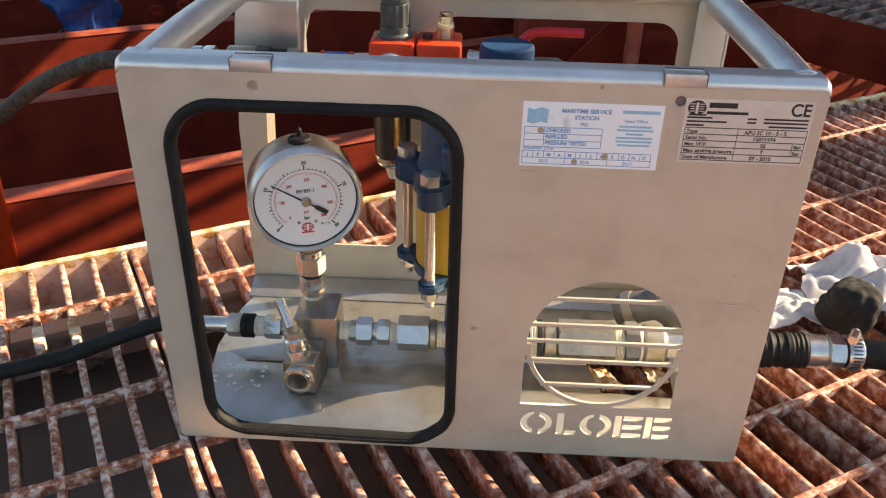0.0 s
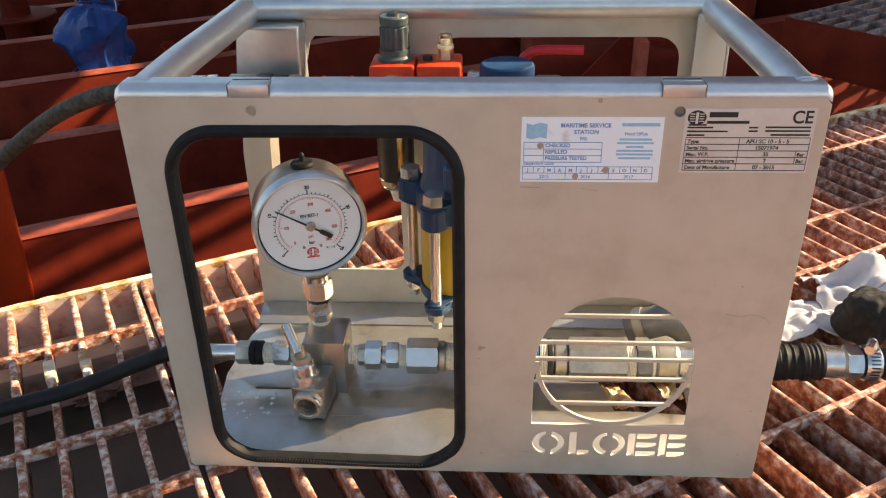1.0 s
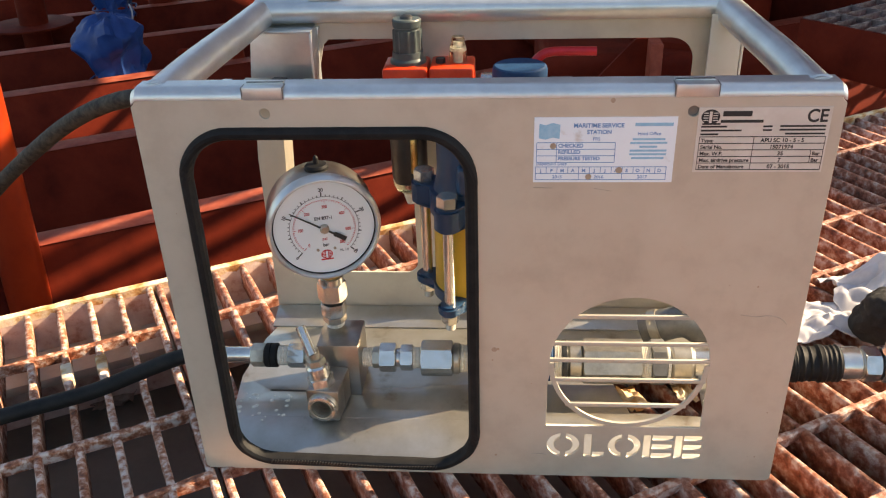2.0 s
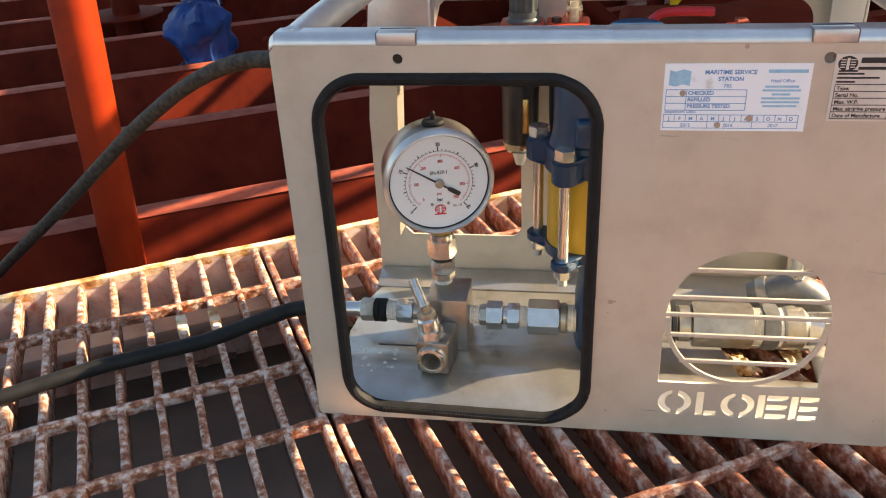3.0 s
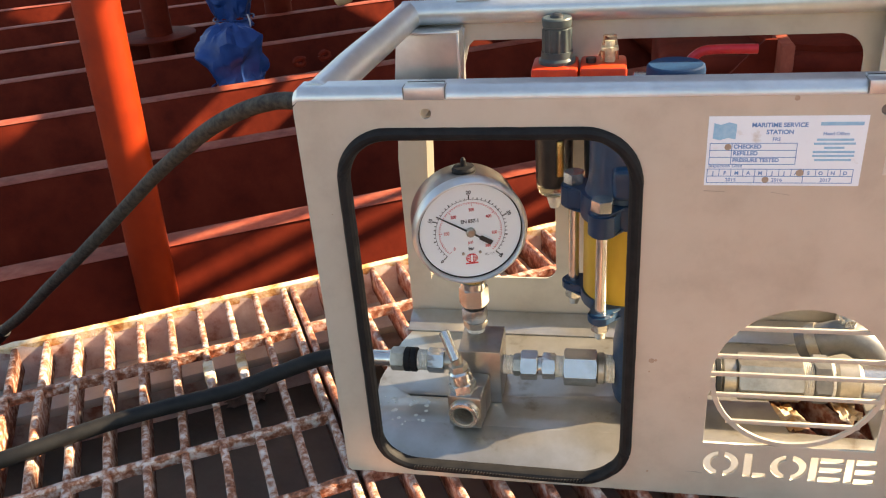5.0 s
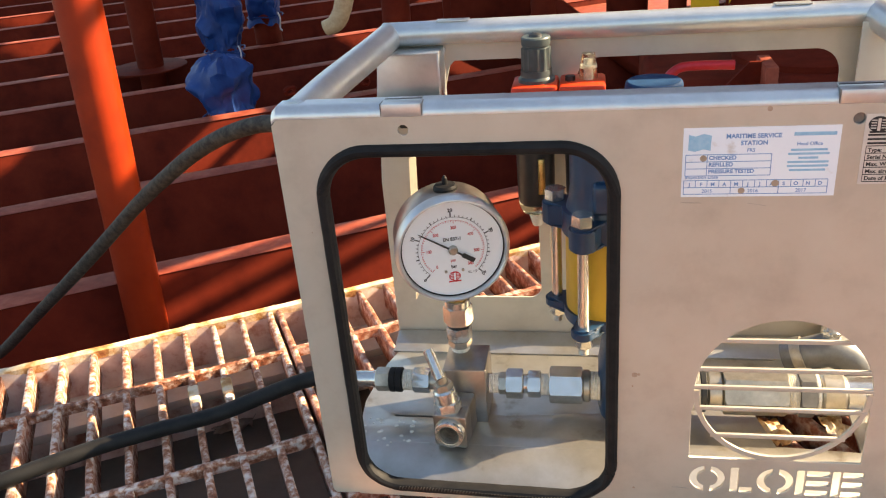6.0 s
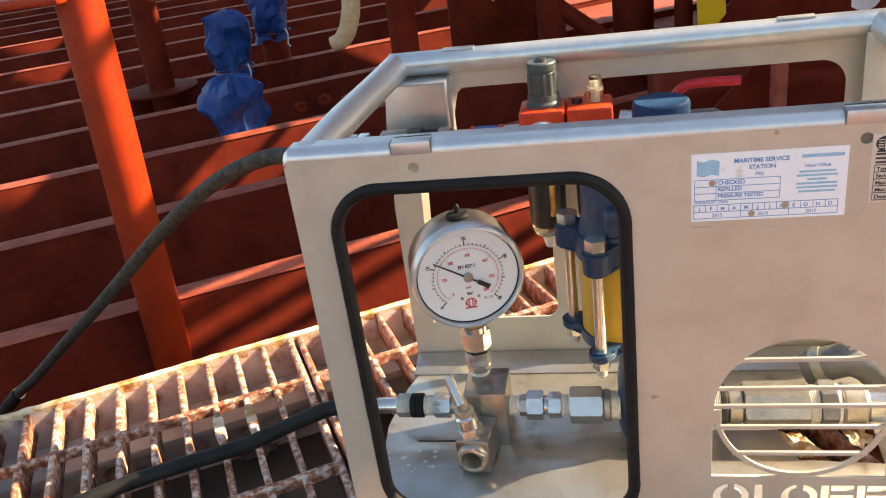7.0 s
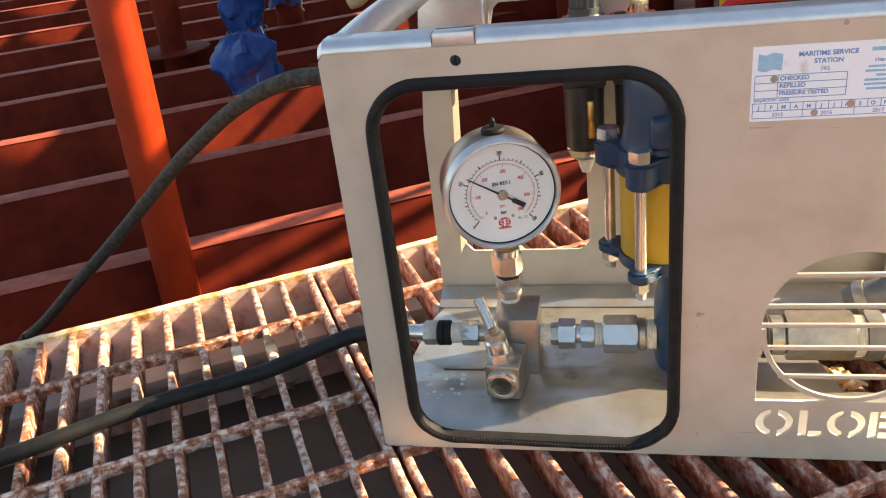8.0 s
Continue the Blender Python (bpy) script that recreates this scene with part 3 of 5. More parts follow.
# raised walkway with its own grating, beyond the tray's right end
walkway = thing("walkway_platform", (1.5, 1.9, DECK_Z), "dark red raised walkway with a steel grating top", "platform")
W0 = pose(1.009, 1.58, 0.0, 0, 0, -52)
part("beam", moved(box(-0.02, 2.2, 0.0, 0.012, -0.10, 0.02, 0.002), W0), RED, walkway)
for s in (0.35, 1.5):
    part("post", moved(box(s - 0.05, s + 0.05, 0.0, 0.1, DECK_Z, -0.095), W0), RED, walkway)
for k in range(54):
    part("slat", moved(box(-0.02 + 0.041 * k, -0.014 + 0.041 * k, 0.012, 1.6, -0.01, 0.022), W0), DULLGRATE, walkway)
for k in range(14):
    part("cross_slat", moved(box(-0.02, 2.2, 0.10 + 0.11 * k, 0.106 + 0.11 * k, 0.010, 0.024), W0), DULLGRATE, walkway)

# ---------- protective frame of the test unit ----------
FW, FH = 0.487, 0.338
frame_unit = thing("test_unit_frame", (0.24, 0.12, 0.0), "brushed stainless steel carrying frame of a pressure test unit", "frame")
arc = circle(0.361, 0.1175, 0.0625, seg=40, a0=-14.5, a1=194.5)
grille_hole = [(0.4235, 0.055), (0.4235, 0.100)] + [q for q in arc if q[1] > 0.1035] + [(0.2975, 0.100), (0.2975, 0.055)]
holes = [rounded(0.031, 0.2375, 0.010, 0.312, 0.0355), grille_hole, circle(0.095, 0.327, 0.0038, seg=20), circle(0.388, 0.327, 0.0038, seg=20)]
# stencilled mark: plain rounded and square cut-outs in the sizes of its five signs
for x0, x1, kind in ((0.299, 0.326, "o"), (0.330, 0.347, "b"), (0.350, 0.377, "o"), (0.379, 0.403, "b"), (0.405, 0.427, "b")):
    xm, zm = (x0 + x1) / 2, 0.0345
    if kind == "o":
        for a0, a1 in ((100, 260), (-80, 80)):
            holes.append(circle(xm, zm, (x1 - x0) / 2, 0.0125, 14, a0, a1) + list(reversed(circle(xm, zm, (x1 - x0) / 2 - 0.0055, 0.0075, 14, a0 + 8, a1 - 8))))
    else:
        holes.append(rounded(x0, x0 + 0.006, 0.0225, 0.0465, 0.0006, 2))
        for z0 in ((0.0225,) if x1 - x0 < 0.02 else (0.0225, 0.032, 0.0415)):
            holes.append(rounded(x0 + 0.0072, x1, z0, z0 + 0.005, 0.0006, 2))
outline = [(0.003, 0.0), (FW - 0.003, 0.0), (FW, 0.003), (FW, FH - 0.006), (FW - 0.004, FH - 0.001), (0.004, FH - 0.001), (0.0, FH - 0.006), (0.0, 0.003)]
front = part("front_panel", sheet([outline] + holes, 0.0, 0.0026, 0.0004), STEEL, frame_unit, "", False)


def top_bend(x0, x1, y_face, z_top, depth, way):
    """The rounded bend and flange along the top of a panel; way is +1 for a flange going back, -1 for one coming forward."""
    prof = [(0.0, -0.0085)] + [(0.008 - 0.008 * math.cos(radians(a)), -0.008 + 0.008 * math.sin(radians(a))) for a in range(0, 91, 15)] + [(depth, 0.0)]
    inner = [(max(y, 0.0026) if k == 0 else y + 0.0026 * math.cos(radians(min(max((k - 1) * 15, 0), 90))), z - 0.0026 * math.sin(radians(min(max((k - 1) * 15, 0), 90)))) for k, (y, z) in enumerate(prof)]
    ring = prof + list(reversed(inner))
    bm = bmesh.new()
    cols = [[bm.verts.new((x, y_face + way * y, z_top + z)) for y, z in ring] for x in (x0, x0 + 0.004, x1 - 0.004, x1)]
    for col in (cols[0], cols[-1]):
        for q in col:
            q.co.z -= 0.0035
            q.co.y += way * 0.0012
    n = len(ring)
    for a, b in zip(cols, cols[1:]):
        for j in range(n):
            bm.faces.new((a[j], a[(j + 1) % n], b[(j + 1) % n], b[j]))
    bm.faces.new(cols[0])
    bm.faces.new(list(reversed(cols[-1])))
    bmesh.ops.recalc_face_normals(bm, faces=list(bm.faces))
    return bm


part("top_bend", top_bend(0.0, FW, -0.0002, FH + 0.0075, 0.020, 1), TUBE, frame_unit, "rounded satin top edge of the front panel")
for x in (0.081, 0.375):
    tab = join(box(x, x + 0.028, -0.0007, 0.0100, FH - 0.0012, FH + 0.0079, 0.0006), box(x + 0.001, x + 0.027, 0.0095, 0.0165, FH + 0.0074, FH + 0.0084, 0.0003))
    part("lid_tab", tab, TUBE, frame_unit, "small flat steel tab over the top edge")
    for e in (x - 0.0007, x + 0.0282):
        part("tab_gap", box(e, e + 0.0005, -0.0005, 0.009, FH - 0.0005, FH + 0.0079), GREYPIPE, frame_unit)
    part("tab_slit", box(x + 0.001, x + 0.027, 0.0101, 0.0113, FH + 0.0074, FH + 0.0088), DARK, frame_unit)
part("rivet", lathe([(0, 0.0060), (0.7, 0.0060), (1, 0.0050)], (0.388, 0.0055, 0.327), (0.388, 0.0030, 0.327), 20), GREYPIPE, frame_unit, "dull rivet behind the hole")
# grille: ring and slats
ring_bm = sheet([circle(0.361, 0.1175, 0.0627, seg=40, a0=180, a1=360) + list(reversed(circle(0.361, 0.1175, 0.0590, seg=40, a0=180, a1=360)))], 0.0002, 0.0026)
part("grille_ring", ring_bm, STEEL, front)
for z in (0.162, 0.137, 0.121, 0.102, 0.077):
    half = math.sqrt(max(0.0625 ** 2 - (z - 0.1175) ** 2, 0)) + 0.001
    part("grille_slat", box(0.361 - half, 0.361 + half, 0.0001, 0.0025, z - 0.0017, z + 0.0017, 0.0004), STEEL, front)

# black rubber edging round the window
loop = rounded(0.0305, 0.2380, 0.0092, 0.3125, 0.0360, 12)
sag = []
for k, (x, z) in enumerate(loop):
    dz = 0.0022 * math.sin((x - 0.03) / 0.21 * math.pi * 2.3) if z < 0.02 else 0.0
    sag.append((x, 0.0012, z + dz))
dense = []
for a, b in zip(sag, sag[1:] + sag[:1]):
    steps = max(1, int((Vector(b) - Vector(a)).length / 0.01))
    dense += [Vector(a).lerp(Vector(b), s / steps) for s in range(steps)]
part("window_edging", tube(dense, 0.0049, 12, 0, True, 0.05, 1.25), RUBBER, frame_unit, "black rubber edging round the window")
stitch = bmesh.new()
for k in range(56):
    x = 0.062 + 0.0026 * k
    bmesh.ops.create_cube(stitch, size=1, matrix=pose(x, -0.0052, 0.0115 + 0.0022 * math.sin((x - 0.03) / 0.21 * math.pi * 2.3), 0, 25, 0) @ Matrix.Diagonal((0.0009, 0.001, 0.0028, 1)))
tagged(part("edging_teeth", stitch, DARK, frame_unit), kind="stuff")

# rear panel with two windows
RY, RH = 0.2345, 0.352
left_win = [(0.042, 0.075), (0.050, 0.0665)] + [(0.158 + 0.012 * math.cos(radians(a)), 0.0785 + 0.012 * math.sin(radians(a))) for a in range(-90, 1, 15)] + [(0.168 - 0.014 + 0.014 * math.cos(radians(a)), 0.306 + 0.014 * math.sin(radians(a))) for a in range(0, 91, 15)] + [(0.095, 0.320), (0.090, 0.315), (0.077, 0.263), (0.050, 0.256)]
right_win = rounded(0.208, 0.437, 0.0665, 0.318, 0.022)
rear_out = [(0.014, 0.0), (0.470, 0.0), (0.476, 0.02), (0.470, RH - 0.001), (0.024, RH - 0.001), (0.011, 0.20), (0.011, 0.01)]
rear = part("rear_panel", sheet([rear_out, left_win, right_win], RY, RY + 0.0026, 0.0004), STEEL, frame_unit, "stainless rear panel with two window openings", False)
part("rear_top_rail", rod((0.030, RY - 0.0055, RH - 0.0040), (0.466, RY - 0.0055, RH - 0.0040), 0.0110, 32), TUBE, frame_unit, "round satin steel rear rail")
# folded flanges of the window sides
fl = [(0.0905, 0.318), (0.0772, 0.262), (0.0502, 0.256), (0.0422, 0.078)]
for a, b in zip(fl[1:], fl[2:]):
    d = Vector((b[0] - a[0], 0, b[1] - a[1]))
    bm = bmesh.new()
    vs = [bm.verts.new(q) for q in ((a[0], RY, a[1]), (b[0], RY, b[1]), (b[0] - 0.001, RY - 0.028, b[1]), (a[0] - 0.001, RY - 0.028, a[1]))]
    bm.faces.new(vs)
    bmesh.ops.solidify(bm, geom=list(bm.faces), thickness=0.0022)
    part("window_flange", bm, STEEL, rear)
part("corner_post", box(0.444, 0.472, RY - 0.024, RY - 0.0215, 0.0, RH - 0.008, 0.0006), STEEL, frame_unit)
part("corner_post_side", box(0.4725, 0.4748, RY - 0.024, RY - 0.0003, 0.0, RH - 0.008, 0.0004), STEEL, frame_unit)
# gusset gets the brighter tube steel, bounced light put into its colour
part("top_gusset", sheet([[(0.014, 0.262), (0.072, 0.262), (0.088, 0.333), (0.022, 0.333)]], RY - 0.0035, RY - 0.001, 0.0003), TUBE, frame_unit)
part("gusset_side", box(0.0835, 0.0858, RY - 0.0300, RY - 0.0006, 0.2575, 0.333, 0.0006), TUBE, frame_unit)
part("gusset_lip", moved(box(0.022, 0.0858, -0.030, -0.0006, 0, 0.0022, 0.0006), Matrix.Translation((0, RY, 0.333))), TUBE, frame_unit)
for x in (0.082, 0.376):
    part("rear_tab", box(x, x + 0.03, RY - 0.011, RY - 0.0005, RH + 0.0062, RH + 0.0074, 0.0003), TUBE, frame_unit)
def ball_joint(r):
    bm = bmesh.new()
    bmesh.ops.create_uvsphere(bm, u_segments=24, v_segments=14, radius=r)
    return bm


# side tubes joining front and rear at the top
for x0, x1, nm in ((0.0145, 0.036, "side_tube"), (FW - 0.0145, 0.460, "side_tube")):
    part(nm, tube([(x0, 0.012, FH - 0.004), (x0 + (x1 - x0) * 0.3, 0.08, FH + 0.001), (x0 + (x1 - x0) * 0.7, 0.165, FH + 0.0045), (x1, 0.226, RH - 0.0062)], 0.0128, 28, 6), TUBE, frame_unit, "round satin steel side rail")
    part("weld_bead", tube([(x0 + 0.0125 * math.cos(k * 0.7), 0.0145, FH - 0.004 + 0.0125 * math.sin(k * 0.7)) for k in range(9)], 0.0016, 8, 5, True), TUBE, frame_unit)
    part("corner_cap", moved(lathe([(0, 0.0135), (0.6, 0.0132), (1, 0.010)], (0, 0.026, 0), (0, 0.0045, 0), 24), Matrix.Translation((x0, 0, FH - 0.005))), TUBE, frame_unit)
    part("rear_elbow", moved(ball_joint(0.0129), Matrix.Translation((x1, 0.2250, RH - 0.0062))), TUBE, frame_unit)
# base plate with a slot and an opening
BZ = 0.0165
plate_bm = sheet([[(0.010, -0.0515), (0.472, -0.0515), (0.472, -0.203), (0.018, -0.203), (0.010, -0.178), (0.003, -0.112), (0.008, -0.068)], rounded(0.037, 0.079, -0.0915, -0.0885, 0.0012, 3), [(0.366, -0.116), (0.378, -0.066), (0.445, -0.062), (0.449, -0.116)]], -0.0015, 0.0015, 0.0003)
plate_bm.transform(Matrix.Translation((0, 0, BZ - 0.0015)) @ pose(0, 0, 0, 90))
base = part("base_plate", plate_bm, PLATE, frame_unit, "stained stainless base plate with a slot")
part("front_slope", moved(box(0.010, 0.472, -0.0475, 0.0, -0.003, 0.0, 0.0003), pose(0, 0.0515, BZ, 18)), PLATE, frame_unit, "front of the base plate folded down")
part("base_lip", moved(box(0.012, 0.472, -0.0165, 0.0165, -0.001, 0.001, 0.0004), pose(0, 0.2165, 0.0206, 12)), PLATE, frame_unit, "rear of the base plate folded up")
for y in (0.055, 0.19):
    part("base_runner", box(0.015, 0.470, y, y + 0.003, 0.0, BZ - 0.003), STEEL, frame_unit)
# dried drops on the plate
drops = bmesh.new()
random.seed(5)
for k in range(26):
    x, y = random.uniform(0.012, 0.06), random.uniform(0.045, 0.085)
    bmesh.ops.create_uvsphere(drops, u_segments=10, v_segments=6, radius=1, matrix=Matrix.Translation((x, y, BZ)) @ Matrix.Diagonal((*([random.uniform(0.001, 0.0026)] * 2), 0.0004, 1)))
tagged(part("dried_drop", drops, TAPE, base), kind="stuff")
# dents and scratches on the front panel
for pts in ([(0.441, 0.166), (0.452, 0.1645), (0.462, 0.1655), (0.471, 0.163), (0.476, 0.158)], [(0.2855, 0.0245), (0.2935, 0.0245), (0.299, 0.0238)], [(0.325, 0.2705), (0.337, 0.2685)], [(0.282, 0.2713), (0.2955, 0.2708)]):
    part("scratch", tube([(x, -0.00005, z) for x, z in pts], 0.00035, 6, 6, wobble=0.8), NICKEL, front)
spots = bmesh.new()
random.seed(8)
for k in range(46):
    x, z = random.uniform(0.012, 0.475), random.uniform(0.006, 0.325)
    if 0.02 < x < 0.25 and z < 0.322 or 0.285 < x < 0.44 and z < 0.19:
        continue
    bmesh.ops.create_circle(spots, cap_ends=True, segments=10, radius=random.uniform(0.0003, 0.0009), matrix=pose(x, -0.0001, z, 90))
for x, z, r in ((0.2545, 0.131, 0.0022), (0.2575, 0.1315, 0.0012), (0.256, 0.022, 0.001), (0.334, 0.335, 0.0017)):
    bmesh.ops.create_circle(spots, cap_ends=True, segments=12, radius=r, matrix=pose(x, -0.0001, z, 90))
tagged(part("dirt_spot", spots, STICKY, front), kind="stuff")

# ---------- stickers ----------
SY = -0.0005
sticker = thing("inspection_sticker", (0.330, 0, 0.275), "white and blue paper inspection sticker on the steel panel", "sticker")
bm = box(0.2818, 0.3782, SY, -0.00002, 0.2755, 0.3235)
part("paper", bm, PAPER, sticker)
p = []
flag = sheet([[(0.2850, 0.3085), (0.2853, 0.3190), (0.2895, 0.3178), (0.2945, 0.3195), (0.2995, 0.3182), (0.2992, 0.3080), (0.2945, 0.3090), (0.2895, 0.3075)]], SY - 0.0002, SY)
part("flag_emblem", flag, PALEBLUE, sticker, "pale blue flag emblem")
for s, size, x, z, al in (("MARITIME SERVICE", 0.0041, 0.3085, 0.3162, "LEFT"), ("STATION", 0.0040, 0.3178, 0.3115, "LEFT"), ("FRS", 0.0033, 0.3220, 0.3068, "LEFT"),
                          ("CHECKED", 0.0038, 0.2985, 0.3017, "LEFT"), ("REFILLED", 0.0038, 0.2985, 0.2970, "LEFT"), ("PRESSURE TESTED", 0.0036, 0.2985, 0.2923, "LEFT"),
                          ("Inspection Date", 0.0033, 0.2838, 0.2885, "LEFT"), ("Head Office", 0.0032, 0.3600, 0.3105, "CENTER"), ("2015", 0.0034, 0.2985, 0.2785, "CENTER"), ("2016", 0.0034, 0.3275, 0.2785, "CENTER"), ("2017", 0.0034, 0.3575, 0.2785, "CENTER")):
    p.append(text(s, size, x, z, SY - 0.00005, al, bold=0.00011 if size > 0.0034 else 0.00003))
for k, c in enumerate("JFMAMJJASOND"):
    p.append(text(c, 0.0034, 0.2870 + 0.00745 * k, 0.2833, SY - 0.00005, "CENTER", bold=0.0001))
part("printing", join(*p), BLUEINK, sticker, "blue printed words")
lines = []
for z in (0.2905, 0.2955, 0.3003, 0.3052):
    lines.append(bar2d(0.2838, 0.3375, z - 0.0002, z + 0.0002, SY))
for x in (0.2838, 0.2975, 0.3375):
    lines.append(bar2d(x - 0.0002, x + 0.0002, 0.2905, 0.3052, SY))
for z in (0.2775, 0.2822, 0.2872):
    lines.append(bar2d(0.2833, 0.3735, z - 0.0002, z + 0.0002, SY))
for k in range(13):
    x = 0.2833 + 0.00752 * k
    lines.append(bar2d(x - 0.0002, x + 0.0002, 0.2822 if k % 4 else 0.2775, 0.2872, SY))
for q in lines:
    part("table_line", q, BLUEINK, sticker)
bars = [bar2d(0.3500, 0.3755, 0.3170, 0.3193, SY)]
for z, w in ((0.3075, 0.011), (0.3048, 0.0125), (0.3020, 0.006), (0.2992, 0.0125), (0.2965, 0.0125), (0.2937, 0.011)):
    bars.append(bar2d(0.3600 - w, 0.3600 + w, z - 0.0007, z + 0.0007, SY))
for q in bars:
    part("address_bar", q, PALEBLUE, sticker, "pale blue bar of unreadable writing")
for x, z, r in ((0.2950, 0.3028, 0.0022), (0.3203, 0.2798, 0.0022), (0.3412, 0.2848, 0.0024)):
    st = bmesh.new()
    bmesh.ops.create_circle(st, cap_ends=True, segments=16, radius=r, matrix=pose(x, SY - 0.0004, z, 90))
    part("punch_mark", st, STICKY, sticker, "brown punched date mark")

nplate = thing("rating_plate", (0.435, 0, 0.283), "silver printed rating plate on the steel panel", "plate")
bm = box(0.3915, 0.4785, SY, -0.00002, 0.2832, 0.3298)
part("film", bm, SILVERLABEL, nplate)
dk, rows = [], ((0.3080, "Type:", "APU SC 10 - 5 - 5", ""), (0.3033, "Serial No.", "15071974", ""), (0.2985, "Max. W.P.", "35", "Bar"), (0.2937, "Max. airdrive pressure", "7", "Bar"), (0.2889, "Date of Manufacture", "07 - 2015", ""))
for z, a, b, c in rows:
    dk.append(text(a, 0.0037, 0.3950, z - 0.0029, SY - 0.00005, bold=0.00009))
    dk.append(text(b, 0.0039, 0.4490, z - 0.0029, SY - 0.00005, "CENTER", bold=0.0001))
    if c:
        dk.append(text(c, 0.0036, 0.4700, z - 0.0029, SY - 0.00005, bold=0.00009))
dk.append(text("CE", 0.0125, 0.4625, 0.3195, SY - 0.00005, squeeze=0.92, bold=0.00025))
part("printing", join(*dk), INK, nplate, "black printed words")
ln = [bar2d(0.3938, 0.4770, z - 0.00026, z + 0.00026, SY) for z in (0.3090, 0.3042, 0.2995, 0.2947, 0.2899, 0.2850)]
ln += [bar2d(x - 0.00018, x + 0.00018, z0, 0.3090, SY) for x, z0 in ((0.3938, 0.2850), (0.4300, 0.2850), (0.4770, 0.2850))]
ln += [bar2d(0.4690 - 0.00018, 0.4690 + 0.00018, 0.2899, 0.2995, SY)]
for q in ln:
    part("table_line", q, INK, nplate)
bars = [bar2d(0.4075, 0.4265, 0.3235, 0.3272, SY), bar2d(0.4065, 0.4345, 0.3190, 0.3210, SY)]
for x0, x1, z in ((0.394, 0.411, 0.3163), (0.394, 0.421, 0.3135), (0.394, 0.406, 0.3108), (0.435, 0.441, 0.3163), (0.446, 0.476, 0.3165), (0.435, 0.441, 0.3137), (0.446, 0.476, 0.3139), (0.450, 0.476, 0.3111)):
    bars.append(bar2d(x0, x1, z - 0.0006, z + 0.0006, SY))
for q in bars:
    part("name_bar", q, INK, nplate, "black bar of small unreadable writing")
em = [sheet([circle(0.3995, 0.3232, 0.0062, 0.0052, 28)], SY - 0.0002, SY), bar2d(0.3945, 0.4065, 0.3176, 0.3188, SY)]
emb = part("emblem", join(*em), INK, nplate, "black round emblem")
em2 = [bar2d(0.3986, 0.4004, 0.3190, 0.3270, SY - 0.00022)] + [bar2d(x, x + 0.0032, z, z + 0.0006, SY - 0.00022) for x in (0.3948, 0.4010) for z in (0.3205, 0.3222, 0.3239, 0.3256)]
part("emblem_stripes", join(*em2), SILVERLABEL, emb)

# ---------- pressure gauge ----------
GC = Vector((0.1035, 0.103, 0.187))
GM = Matrix.Translation(GC) @ pose(0, 0, 0, 0, 0, 17)      # local -y looks out of the dial
gauge = thing("pressure_gauge", (0.103, 0.12, 0.075), "round steel pressure gauge with a white dial on fittings", "gauge")


def gp(bm):
    return moved(bm, GM)


part("case", gp(lathe([(0, 0.047), (0.08, 0.0488), (0.80, 0.0488), (0.93, 0.046), (1, 0.040)], (0, 0.0005, 0), (0, 0.046, 0), 64)), CASE, gauge, "dull steel gauge case")
part("bezel", gp(lathe([(0.85, 0.0450), (0.12, 0.0458), (0.0, 0.0468), (0.02, 0.0480), (0.25, 0.0496), (0.6, 0.0506), (0.9, 0.0506), (1, 0.0490)], (0, -0.0075, 0), (0, 0.004, 0), 72, False)), TUBE, gauge, "satin steel bezel")
part("dial_gasket", gp(lathe([(0, 0.0444), (0, 0.0462), (1, 0.0462), (1, 0.0444), (0, 0.0444)], (0, -0.0021, 0), (0, -0.0012, 0), 64, False)), RUBBER, gauge, "thin black gasket ring")
dial = part("dial", gp(lathe([(0, 0.0456), (1, 0.0456)], (0, -0.0015, 0), (0, 0.0005, 0), 64)), DIAL, gauge, "white dial")
DY = -0.0018


def dial_at(a, r):
    return r * math.sin(radians(a)), r * math.cos(radians(a))


black, red = [], []
for k in range(41):
    a = -135 + 270 * k / 40
    r1 = 0.0372 if k % 10 == 0 else (0.0352 if k % 5 == 0 else 0.0342)
    black.append(moved(box(-0.0003 if k % 5 else -0.0005, 0.0003 if k % 5 else 0.0005, DY - 0.0001, DY, 0.0305, r1 * 0.94), pose(0, 0, 0, 0, a, 0)))
black.append(sheet([circle(0, 0, 0.0306, seg=60, a0=-45, a1=225) + list(reversed(circle(0, 0, 0.0303, seg=60, a0=-45, a1=225)))], DY - 0.0001, DY))
for k in range(59):
    a = -135 + 270 * k * 10 / 580
    red.append(moved(box(-0.0002, 0.0002, DY - 0.0001, DY, 0.0246 if k % 10 == 0 else 0.0261, 0.0275), pose(0, 0, 0, 0, a, 0)))
red.append(sheet([circle(0, 0, 0.0276, seg=60, a0=-45, a1=225) + list(reversed(circle(0, 0, 0.0274, seg=60, a0=-45, a1=225)))], DY - 0.0001, DY))
for k, s in enumerate(("0", "10", "20", "30", "40")):
    x, z = dial_at(-135 + 67.5 * k, 0.0370)
    black.append(text(s, 0.0043, 0, 0, 0, "CENTER", turn=pose(x, DY - 0.0001, z, 90) @ pose(0, 0, 0, 0, 0, 135 - 67.5 * k) @ pose(0, -0.0015, 0), bold=0.0001))
for s in ("0", "100", "200", "300", "400", "500", "580"):
    x, z = dial_at(-135 + 270 * int(s) / 580, 0.0210)
    red.append(text(s, 0.0041, x, z - 0.0016, DY - 0.0001, "CENTER", squeeze=0.8, bold=0.00005))
